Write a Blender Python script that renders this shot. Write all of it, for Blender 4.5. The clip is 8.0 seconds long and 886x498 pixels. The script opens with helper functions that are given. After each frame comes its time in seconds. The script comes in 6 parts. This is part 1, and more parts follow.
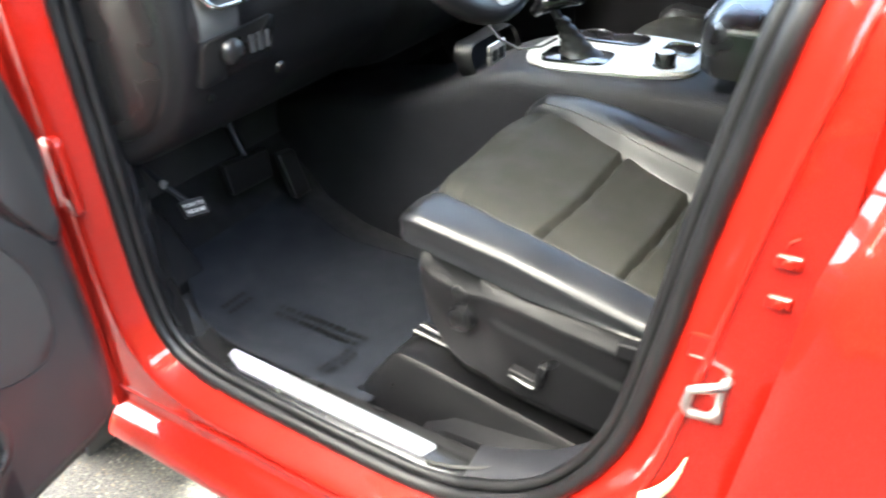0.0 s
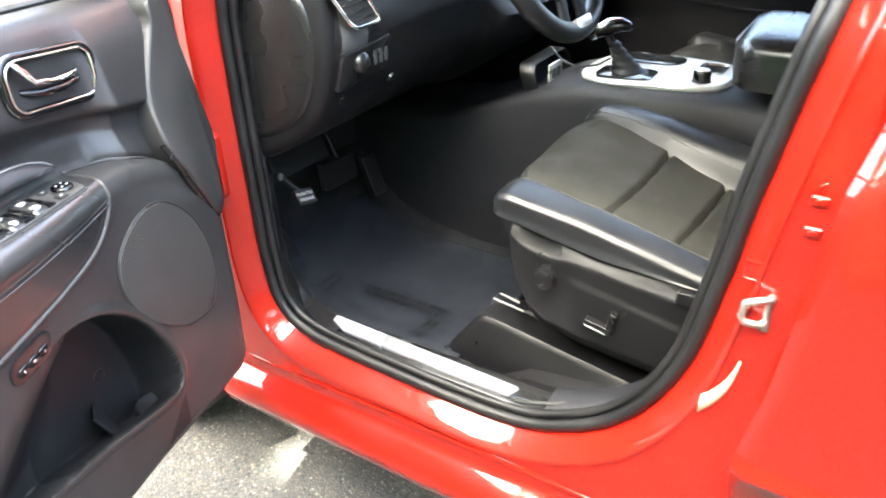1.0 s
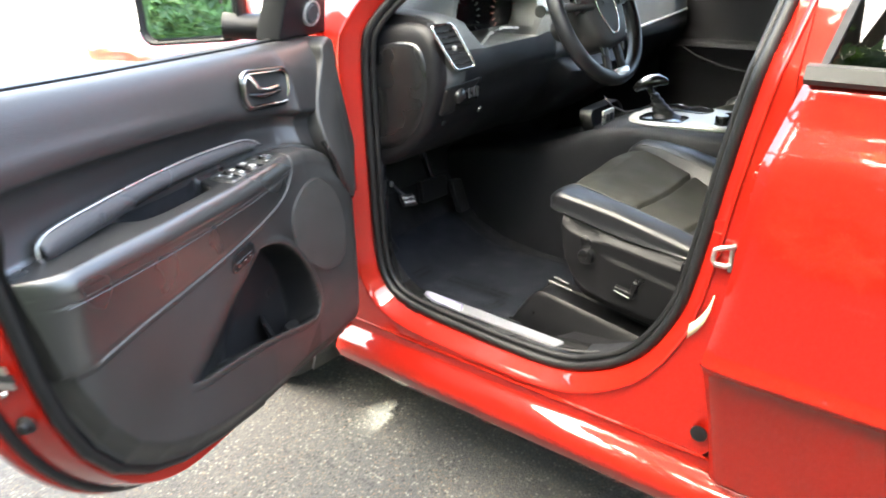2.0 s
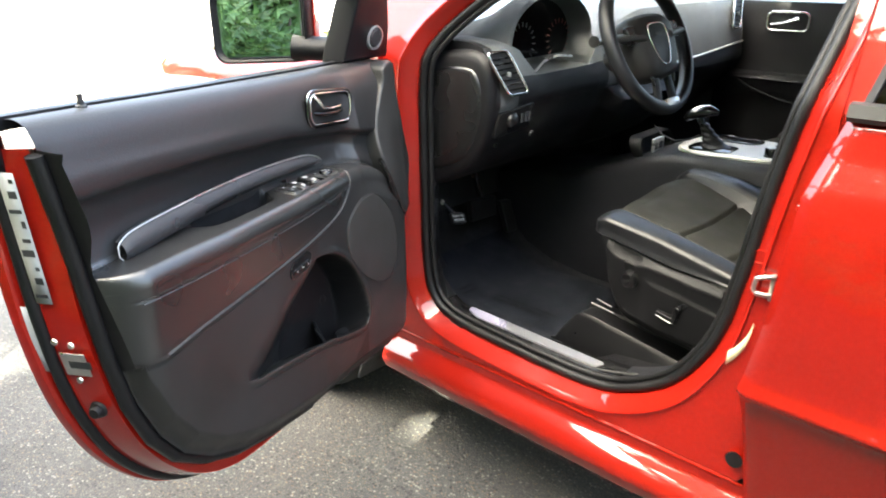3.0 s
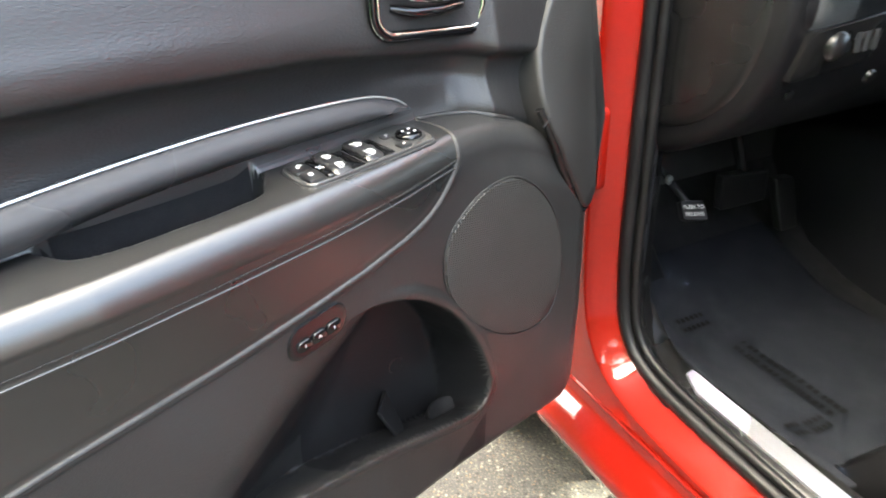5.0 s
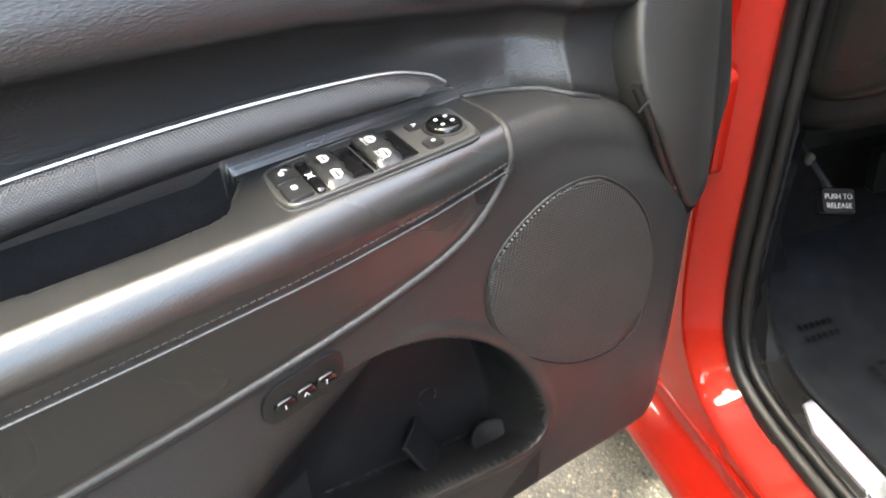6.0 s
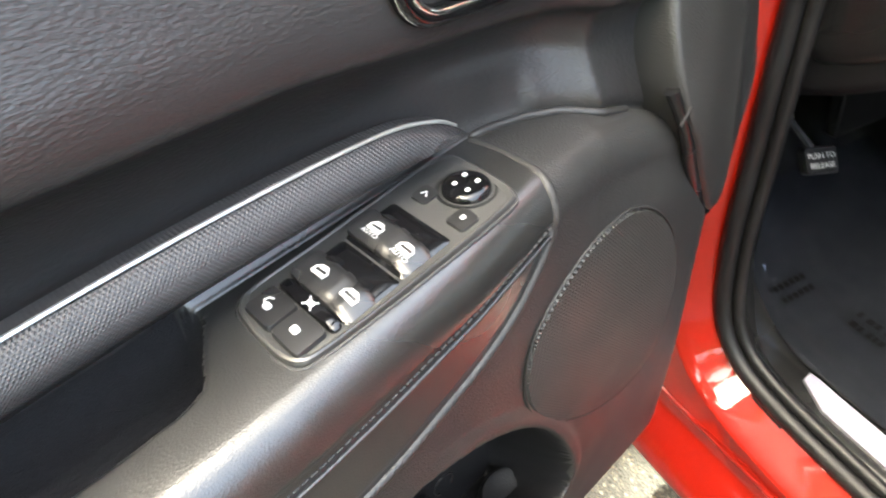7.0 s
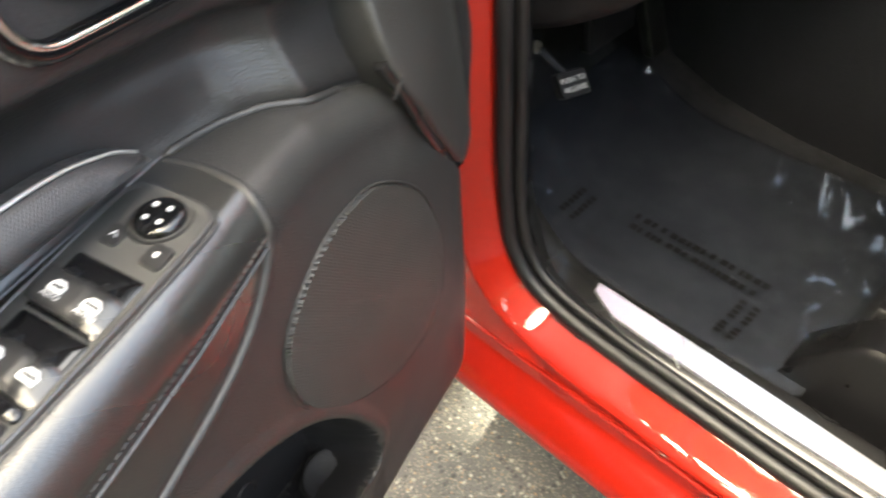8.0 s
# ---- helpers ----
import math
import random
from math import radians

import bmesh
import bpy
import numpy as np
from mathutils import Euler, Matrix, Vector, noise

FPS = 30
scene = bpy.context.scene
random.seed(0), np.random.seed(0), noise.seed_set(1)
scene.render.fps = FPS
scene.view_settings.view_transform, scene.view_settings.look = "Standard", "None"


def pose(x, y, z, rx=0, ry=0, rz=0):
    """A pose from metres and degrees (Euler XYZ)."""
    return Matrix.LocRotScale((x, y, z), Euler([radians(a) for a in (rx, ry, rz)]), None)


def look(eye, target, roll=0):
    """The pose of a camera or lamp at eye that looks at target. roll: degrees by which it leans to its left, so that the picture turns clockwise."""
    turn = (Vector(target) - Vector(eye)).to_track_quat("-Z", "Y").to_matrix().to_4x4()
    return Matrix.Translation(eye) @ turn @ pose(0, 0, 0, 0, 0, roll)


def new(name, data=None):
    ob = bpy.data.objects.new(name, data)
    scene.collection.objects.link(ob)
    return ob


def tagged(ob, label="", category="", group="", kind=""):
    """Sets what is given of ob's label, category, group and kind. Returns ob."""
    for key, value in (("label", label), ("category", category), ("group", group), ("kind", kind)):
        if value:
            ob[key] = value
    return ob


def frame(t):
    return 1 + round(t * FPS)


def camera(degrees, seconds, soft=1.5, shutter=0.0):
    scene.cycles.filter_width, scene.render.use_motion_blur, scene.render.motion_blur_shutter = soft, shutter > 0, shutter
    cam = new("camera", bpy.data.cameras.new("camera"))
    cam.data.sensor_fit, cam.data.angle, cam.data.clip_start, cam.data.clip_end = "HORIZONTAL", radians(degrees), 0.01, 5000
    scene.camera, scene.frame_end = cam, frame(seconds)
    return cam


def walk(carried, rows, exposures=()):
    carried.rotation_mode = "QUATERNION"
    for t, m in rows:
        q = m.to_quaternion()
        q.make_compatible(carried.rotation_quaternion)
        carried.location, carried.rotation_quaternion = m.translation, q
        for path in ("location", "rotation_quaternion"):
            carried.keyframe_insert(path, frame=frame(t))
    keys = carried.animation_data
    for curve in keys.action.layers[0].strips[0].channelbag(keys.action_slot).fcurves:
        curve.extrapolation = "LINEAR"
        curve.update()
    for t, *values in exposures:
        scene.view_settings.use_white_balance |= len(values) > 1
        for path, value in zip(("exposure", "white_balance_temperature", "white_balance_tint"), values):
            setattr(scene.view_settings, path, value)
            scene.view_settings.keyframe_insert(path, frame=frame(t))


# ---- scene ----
cam = camera(62.0, 8.0, soft=1.8, shutter=0.45)
PATH = [
    (0, (0.93, -0.685, 1.43), (0.003, 0.73, 0.363), -2.8),
    (0.5, (0.866, -0.878, 1.463), (-0.077, 0.554, 0.433), -2.6),
    (1, (0.948, -1.004, 1.483), (-0.01, 0.444, 0.489), -2.4),
    (1.5, (1.127, -1.19, 1.5), (0.072, 0.255, 0.606), -2.3),
    (2, (1.262, -1.451, 1.51), (0.09, -0.041, 0.709), -1.9),
    (2.2, (1.327, -1.529, 1.498), (0.122, -0.129, 0.731), -1.7),
    (3.3, (1.268, -1.462, 1.539), (-0.059, -0.153, 0.815), -1.5),
    (3.5, (1.207, -1.354, 1.485), (-0.167, -0.073, 0.796), -2.3),
    (4, (1.053, -1.174, 1.442), (-0.413, -0.041, 0.69), -2.7),
    (4.5, (0.83, -0.986, 1.372), (-0.703, -0.04, 0.504), -3.0),
    (4.7, (0.774, -0.912, 1.368), (-0.769, -0.036, 0.444), -2.3),
    (5.8, (0.55, -0.674, 1.299), (-1.072, -0.214, 0.224), -3.7),
    (6, (0.514, -0.663, 1.337), (-1.047, -0.222, 0.167), -3.5),
    (6.5, (0.414, -0.681, 1.345), (-1.067, -0.168, 0.103), -4.7),
    (7, (0.301, -0.682, 1.335), (-1.04, -0.013, 0.01), -4.4),
    (7.5, (0.286, -0.647, 1.33), (-0.87, 0.167, -0.084), -5.2),
    (8, (0.318, -0.596, 1.35), (-0.684, 0.32, -0.119), -4.7),
]
EXPOSURES = [(0, 5.52, 6300, -2), (0.6, 5.6, 6400, -2), (1.5, 5.28, 6550, -2), (2.2, 4.92, 6650, -2), (3.3, 4.35, 6750, -2), (4.0, 4.45, 6800, -2), (4.3, 4.6, 6850, -2), (4.6, 5.08, 6950, -2), (6.0, 5.0, 7250, -2), (7.5, 4.88, 7400, -2), (8, 4.72, 7500, -2)]
walk(cam, [(t, look(eye, target, roll)) for t, eye, target, roll in PATH], EXPOSURES)

# ---- world and sun ----
SUN_FROM = Vector((-0.10, -0.47, 0.88)).normalized()  # direction towards the sun: high on the driver's side
elev = math.asin(SUN_FROM.z)
world = bpy.data.worlds.new("sky")
scene.world = world
world.use_nodes = True
wn, wl = world.node_tree.nodes, world.node_tree.links
sky = wn.new("ShaderNodeTexSky")
sky.sky_type, sky.sun_disc = "NISHITA", False
sky.sun_elevation, sky.sun_rotation = elev, math.atan2(SUN_FROM.x, SUN_FROM.y)
sky.air_density, sky.dust_density, sky.ozone_density = 0.7, 7.0, 0.0
wl.new(sky.outputs[0], wn["Background"].inputs[0])
wn["Background"].inputs[1].default_value = 0.15
sun = new("sun", bpy.data.lights.new("sun", "SUN"))
sun.data.energy, sun.data.angle, sun.data.color = 2.5, radians(0.53), (1.0, 0.93, 0.82)
sun.matrix_world = look((SUN_FROM * 20)[:], (0, 0, 0))

# ---- materials ----
def material(name, color, rough=0.5, metal=0.0, vary=0.12, scale=6.0, bump=0.0, bump_scale=200.0, coat=0.0, fine=0.0, stretch=(1, 1, 1), spec=0.5):
    """Principled surface with two scales of colour variation and a fine relief, sized in metres."""
    m = bpy.data.materials.new(name)
    m.use_nodes = True
    n, l = m.node_tree.nodes, m.node_tree.links
    b = n["Principled BSDF"]
    b.inputs["Roughness"].default_value, b.inputs["Metallic"].default_value = rough, metal
    b.inputs["Coat Weight"].default_value, b.inputs["Coat Roughness"].default_value = coat, 0.03
    b.inputs["Specular IOR Level"].default_value = spec
    co = n.new("ShaderNodeTexCoord")
    mp = n.new("ShaderNodeMapping")
    mp.inputs["Scale"].default_value = stretch
    l.new(co.outputs["Object"], mp.inputs[0])
    big, small = n.new("ShaderNodeTexNoise"), n.new("ShaderNodeTexNoise")
    big.inputs["Scale"].default_value, small.inputs["Scale"].default_value = scale, scale * 22
    for t in (big, small):
        l.new(mp.outputs[0], t.inputs["Vector"])
    mix = n.new("ShaderNodeMath")
    mix.operation = "ADD"
    l.new(big.outputs["Fac"], mix.inputs[0])
    l.new(small.outputs["Fac"], mix.inputs[1])
    ramp = n.new("ShaderNodeMapRange")
    ramp.inputs["From Min"].default_value, ramp.inputs["From Max"].default_value = 0.6, 1.4
    ramp.inputs["To Min"].default_value, ramp.inputs["To Max"].default_value = 1 - vary, 1 + vary
    l.new(mix.outputs[0], ramp.inputs["Value"])
    tint = n.new("ShaderNodeMix")
    tint.data_type, tint.blend_type = "RGBA", "MULTIPLY"
    tint.inputs[0].default_value = 1.0
    tint.inputs[6].default_value = (*color, 1)
    l.new(ramp.outputs[0], tint.inputs[7])
    l.new(tint.outputs[2], b.inputs["Base Color"])
    rr = n.new("ShaderNodeMapRange")
    rr.inputs["From Min"].default_value, rr.inputs["From Max"].default_value = 0.3, 0.7
    rr.inputs["To Min"].default_value, rr.inputs["To Max"].default_value = max(0.0, rough - 0.25 * rough), min(1.0, rough + 0.25 * rough)
    l.new(big.outputs["Fac"], rr.inputs["Value"])
    l.new(rr.outputs[0], b.inputs["Roughness"])
    if bump:
        tex = n.new("ShaderNodeTexVoronoi" if fine == 0 else "ShaderNodeTexNoise")
        tex.inputs["Scale"].default_value = bump_scale
        l.new(mp.outputs[0], tex.inputs["Vector"])
        bp = n.new("ShaderNodeBump")
        bp.inputs["Strength"].default_value, bp.inputs["Distance"].default_value = bump, 0.002
        l.new(tex.outputs[0], bp.inputs["Height"])
        l.new(bp.outputs[0], b.inputs["Normal"])
    return m


RED = material("red_paint", (0.172, 0.0055, 0.0031), 0.36, vary=0.05, scale=3, coat=1.0, spec=0.06)
RED_IN = material("red_paint_jamb", (0.210, 0.0064, 0.0035), 0.36, vary=0.07, scale=5, coat=0.85, spec=0.06)
GRAIN = material("grained_black_plastic", (0.0150, 0.0146, 0.0142), 0.48, vary=0.10, scale=5, bump=0.22, bump_scale=700, spec=0.5)
HIDE = material("grained_dark_vinyl", (0.0175, 0.0168, 0.0170), 0.42, vary=0.10, scale=5, bump=0.27, bump_scale=470, fine=1, stretch=(0.55, 1, 1.25), spec=0.46)
CABIN = material("dark_cabin_plastic", (0.0095, 0.0098, 0.0122), 0.5, vary=0.10, scale=5, bump=0.4, bump_scale=420, spec=0.24)
PAD = material("soft_black_vinyl", (0.014, 0.0138, 0.0134), 0.31, vary=0.08, scale=7, bump=0.10, bump_scale=900, spec=0.80)
MATT = material("matt_black_plastic", (0.017, 0.017, 0.018), 0.6, vary=0.12, scale=8, bump=0.3, bump_scale=500)
SWITCH = material("dark_grey_switch_plastic", (0.012, 0.012, 0.0125), 0.32, vary=0.08, scale=8, spec=0.6)
BEZEL = material("grey_switch_block_plastic", (0.026, 0.0256, 0.0245), 0.42, vary=0.06, scale=8, bump=0.08, bump_scale=1100, spec=0.9)
# panel plastic toned down: the shade inside the map pocket as colour
POCKETSHADE = material("pocket_plastic_in_shade", (0.0080, 0.0079, 0.0086), 0.5, vary=0.12, scale=8, bump=0.2, bump_scale=600, spec=0.22)
SATIN = material("satin_black_plastic", (0.007, 0.007, 0.0075), 0.26, vary=0.08, scale=8)
GLOSS = material("gloss_black", (0.004, 0.004, 0.0045), 0.10, vary=0.05, scale=8)
SEATTRIM = material("dashboard_plastic", (0.0065, 0.0065, 0.0076), 0.42, vary=0.08, scale=6, bump=0.3, bump_scale=800, spec=0.22)
SEATSIDE = material("seat_side_plastic", (0.0042, 0.0042, 0.0048), 0.34, vary=0.08, scale=6, bump=0.2, bump_scale=800, spec=0.16)
BOOT = material("gear_boot_leather", (0.006, 0.006, 0.0066), 0.40, vary=0.10, scale=14, bump=0.2, bump_scale=700, spec=0.4)
RUBBER = material("black_rubber", (0.0060, 0.0060, 0.0066), 0.40, vary=0.15, scale=12, bump=0.2, bump_scale=700, spec=0.30)
LEATHER = material("black_leather", (0.0060, 0.0064, 0.0078), 0.40, vary=0.10, scale=9, bump=0.16, bump_scale=600, spec=0.34)
SUEDE = material("dark_grey_suede", (0.0125, 0.0125, 0.0104), 0.85, vary=0.16, scale=14, bump=0.4, bump_scale=1400, fine=1, spec=0.2)
CARPET = material("black_carpet", (0.0075, 0.0075, 0.0088), 0.95, vary=0.3, scale=30, bump=1.0, bump_scale=900, fine=1, spec=0.3)
MATPILE = material("charcoal_mat_pile", (0.0056, 0.0068, 0.0102), 0.9, vary=0.2, scale=14, bump=0.8, bump_scale=800, fine=1, spec=0.26)
CREAM = material("cream_sticker", (0.62, 0.56, 0.36), 0.45, vary=0.06)
PLATEFILM = material("lavender_film", (0.25, 0.24, 0.32), 0.28, 0.25, vary=0.08, spec=0.8)
INK = material("black_ink", (0.0015, 0.0015, 0.0015), 0.7, vary=0.05, spec=0.12)
CHROME = material("chrome", (0.86, 0.86, 0.84), 0.06, 1.0, vary=0.03)
ALU = material("brushed_aluminium", (0.50, 0.50, 0.54), 0.36, 0.9, vary=0.10, scale=4, bump=0.15, bump_scale=300, fine=1, stretch=(0.02, 1, 1))
STEEL = material("zinc_steel", (0.62, 0.60, 0.57), 0.35, 1.0, vary=0.2, scale=30)
SILVER = material("silver_trim", (0.50, 0.50, 0.485), 0.32, 0.7, vary=0.06)
DASH = material("dash_grey", (0.066, 0.069, 0.071), 0.5, vary=0.08, scale=6, bump=0.5, bump_scale=500)
WHITE = material("white_marking", (0.45, 0.45, 0.45), 0.5, vary=0.03)
DIAL = material("dim_dial_marking", (0.045, 0.045, 0.042), 0.6, vary=0.05)
PLATE = material("satin_grey_plate", (0.52, 0.52, 0.50), 0.34, 0.5, vary=0.08, scale=5)
EDGE = material("grey_satin_edge", (0.48, 0.48, 0.47), 0.32, 0.8, vary=0.06)
LIDVINYL = material("smooth_black_vinyl", (0.014, 0.014, 0.0150), 0.26, vary=0.10, scale=9, bump=0.08, bump_scale=700, spec=0.7)
THREAD = material("dark_grey_thread", (0.020, 0.020, 0.020), 0.7, vary=0.1)
GREYMARK = material("grey_marking", (0.14, 0.14, 0.14), 0.5, vary=0.05)
REDMARK = material("red_plastic", (0.4, 0.015, 0.01), 0.4, vary=0.05)
ORANGEMARK = material("amber_marking", (0.10, 0.014, 0.007), 0.5, vary=0.05)
LABEL = material("grey_paper_label", (0.30, 0.305, 0.295), 0.55, vary=0.06)
TYRE = material("tyre_rubber", (0.022, 0.021, 0.020), 0.8, vary=0.25, scale=20, bump=0.4, bump_scale=200)
BARK = material("bark", (0.11, 0.08, 0.055), 0.9, vary=0.4, scale=12, bump=1.0, bump_scale=40)
CONCRETE = material("pale_concrete", (0.55, 0.53, 0.48), 0.85, vary=0.12, scale=1.5, bump=0.4, bump_scale=150, fine=1)


def weave():
    """Woven trim: two crossed fine waves on a dark gloss base."""
    m = material("woven_trim", (0.030, 0.030, 0.032), 0.30, metal=0.3, vary=0.06)
    n, l = m.node_tree.nodes, m.node_tree.links
    co = n.new("ShaderNodeTexCoord")
    mp = n.new("ShaderNodeMapping")
    mp.inputs["Rotation"].default_value = (0, radians(55), 0)
    l.new(co.outputs["Object"], mp.inputs[0])
    waves = []
    for direction, sc in (("X", 215), ("Z", 150)):
        w = n.new("ShaderNodeTexWave")
        w.wave_type, w.bands_direction = "BANDS", direction
        w.inputs["Scale"].default_value = sc
        w.inputs["Distortion"].default_value = 0.6
        l.new(mp.outputs[0], w.inputs["Vector"])
        waves.append(w)
    both = n.new("ShaderNodeMath")
    both.operation = "MULTIPLY"
    l.new(waves[0].outputs[1], both.inputs[0])
    l.new(waves[1].outputs[1], both.inputs[1])
    bp = n.new("ShaderNodeBump")
    bp.inputs["Strength"].default_value, bp.inputs["Distance"].default_value = 0.55, 0.0008
    l.new(both.outputs[0], bp.inputs["Height"])
    l.new(bp.outputs[0], n["Principled BSDF"].inputs["Normal"])
    return m


def asphalt():
    """Worn asphalt: dark binder, pale stone chips, broad stains."""
    m = material("worn_asphalt", (0.027, 0.0265, 0.0255), 0.85, vary=0.30, scale=1.2, bump=0.9, bump_scale=150)
    n, l = m.node_tree.nodes, m.node_tree.links
    b = n["Principled BSDF"]
    co = n.new("ShaderNodeTexCoord")
    warp = n.new("ShaderNodeTexNoise")
    warp.inputs["Scale"].default_value = 160
    bent = n.new("ShaderNodeVectorMath")
    bent.operation = "MULTIPLY_ADD"
    bent.inputs[1].default_value = (0.006, 0.006, 0.006)
    l.new(co.outputs["Object"], warp.inputs["Vector"])
    l.new(warp.outputs["Color"], bent.inputs[0])
    l.new(co.outputs["Object"], bent.inputs[2])
    last = b.inputs["Base Color"].links[0].from_socket
    for scale, least, tone in ((230, 0.52, (0.075, 0.066, 0.052, 1)), (105, 0.80, (0.115, 0.108, 0.094, 1)), (150, 0.84, (0.10, 0.066, 0.038, 1)), (90, 0.72, (0.011, 0.011, 0.011, 1))):
        v = n.new("ShaderNodeTexVoronoi")
        v.inputs["Scale"].default_value = scale
        l.new(bent.outputs[0], v.inputs["Vector"])
        sep = n.new("ShaderNodeSeparateColor")
        l.new(v.outputs["Color"], sep.inputs[0])
        chip = n.new("ShaderNodeMapRange")
        chip.inputs["From Min"].default_value, chip.inputs["From Max"].default_value = least, least + 0.12
        l.new(sep.outputs[0], chip.inputs["Value"])
        near = n.new("ShaderNodeMapRange")
        near.inputs["From Min"].default_value, near.inputs["From Max"].default_value = 0.55, 0.30
        l.new(v.outputs["Distance"], near.inputs["Value"])
        both = n.new("ShaderNodeMath")
        both.operation = "MULTIPLY"
        l.new(chip.outputs[0], both.inputs[0])
        l.new(near.outputs[0], both.inputs[1])
        mix = n.new("ShaderNodeMix")
        mix.data_type = "RGBA"
        l.new(both.outputs[0], mix.inputs[0])
        l.new(last, mix.inputs[6])
        mix.inputs[7].default_value = tone
        last = mix.outputs[2]
    l.new(last, b.inputs["Base Color"])
    return m


def leaf_material(name, color):
    m = material(name, color, 0.45, vary=0.45, scale=1.5)
    n, l = m.node_tree.nodes, m.node_tree.links
    b = n["Principled BSDF"]
    geo = n.new("ShaderNodeNewGeometry")
    hue = n.new("ShaderNodeHueSaturation")
    mr = n.new("ShaderNodeMapRange")
    mr.inputs["To Min"].default_value, mr.inputs["To Max"].default_value = 0.5, 1.6
    l.new(geo.outputs["Random Per Island"], mr.inputs["Value"])
    l.new(mr.outputs[0], hue.inputs["Value"])
    l.new(b.inputs["Base Color"].links[0].from_socket, hue.inputs["Color"])
    l.new(hue.outputs[0], b.inputs["Base Color"])
    tr = n.new("ShaderNodeBsdfTranslucent")
    tr.inputs[0].default_value = (0.15, 0.27, 0.05, 1)
    mx = n.new("ShaderNodeMixShader")
    mx.inputs[0].default_value = 0.35
    l.new(b.outputs[0], mx.inputs[1])
    l.new(tr.outputs[0], mx.inputs[2])
    l.new(mx.outputs[0], n["Material Output"].inputs[0])
    return m


def glass(name, color, rough=0.0):
    m = bpy.data.materials.new(name)
    m.use_nodes = True
    b = m.node_tree.nodes["Principled BSDF"]
    b.inputs["Base Color"].default_value = (*color, 1)
    b.inputs["Roughness"].default_value = rough
    b.inputs["Transmission Weight"].default_value = 1.0
    b.inputs["IOR"].default_value = 1.45
    return m


def mirror():
    m = bpy.data.materials.new("mirror_silver")
    m.use_nodes = True
    b = m.node_tree.nodes["Principled BSDF"]
    b.inputs["Base Color"].default_value = (0.82, 0.88, 0.86, 1)
    b.inputs["Metallic"].default_value, b.inputs["Roughness"].default_value = 1.0, 0.01
    return m


def film_material():
    """Thin clear plastic film: see-through, with a sharp gloss on its wrinkles."""
    m = bpy.data.materials.new("clear_plastic_film")
    m.use_nodes = True
    n, l = m.node_tree.nodes, m.node_tree.links
    n.remove(n["Principled BSDF"])
    clear, gloss, mix = n.new("ShaderNodeBsdfTransparent"), n.new("ShaderNodeBsdfGlossy"), n.new("ShaderNodeMixShader")
    clear.inputs[0].default_value = (0.90, 0.92, 0.95, 1)
    gloss.inputs["Roughness"].default_value = 0.05
    gloss.inputs[0].default_value = (0.75, 0.86, 1.0, 1)
    mix.inputs[0].default_value = 0.032
    tex = n.new("ShaderNodeTexNoise")
    tex.inputs["Scale"].default_value, tex.inputs["Detail"].default_value = 16, 4
    bp = n.new("ShaderNodeBump")
    bp.inputs["Strength"].default_value, bp.inputs["Distance"].default_value = 0.12, 0.02
    l.new(tex.outputs[0], bp.inputs["Height"])
    l.new(bp.outputs[0], gloss.inputs["Normal"])
    l.new(clear.outputs[0], mix.inputs[1])
    l.new(gloss.outputs[0], mix.inputs[2])
    l.new(mix.outputs[0], n["Material Output"].inputs[0])
    return m


WEAVE, ASPHALT = weave(), asphalt()
LEAF = leaf_material("green_leaf", (0.085, 0.15, 0.040))
TINT = glass("dark_tinted_glass", (0.012, 0.014, 0.012))
CLEAR = glass("clear_glass", (0.95, 0.97, 0.95))
MIRROR, FILM = mirror(), film_material()

# ---- mesh helpers ----
K = 0.94  # metres per unit of the plan below


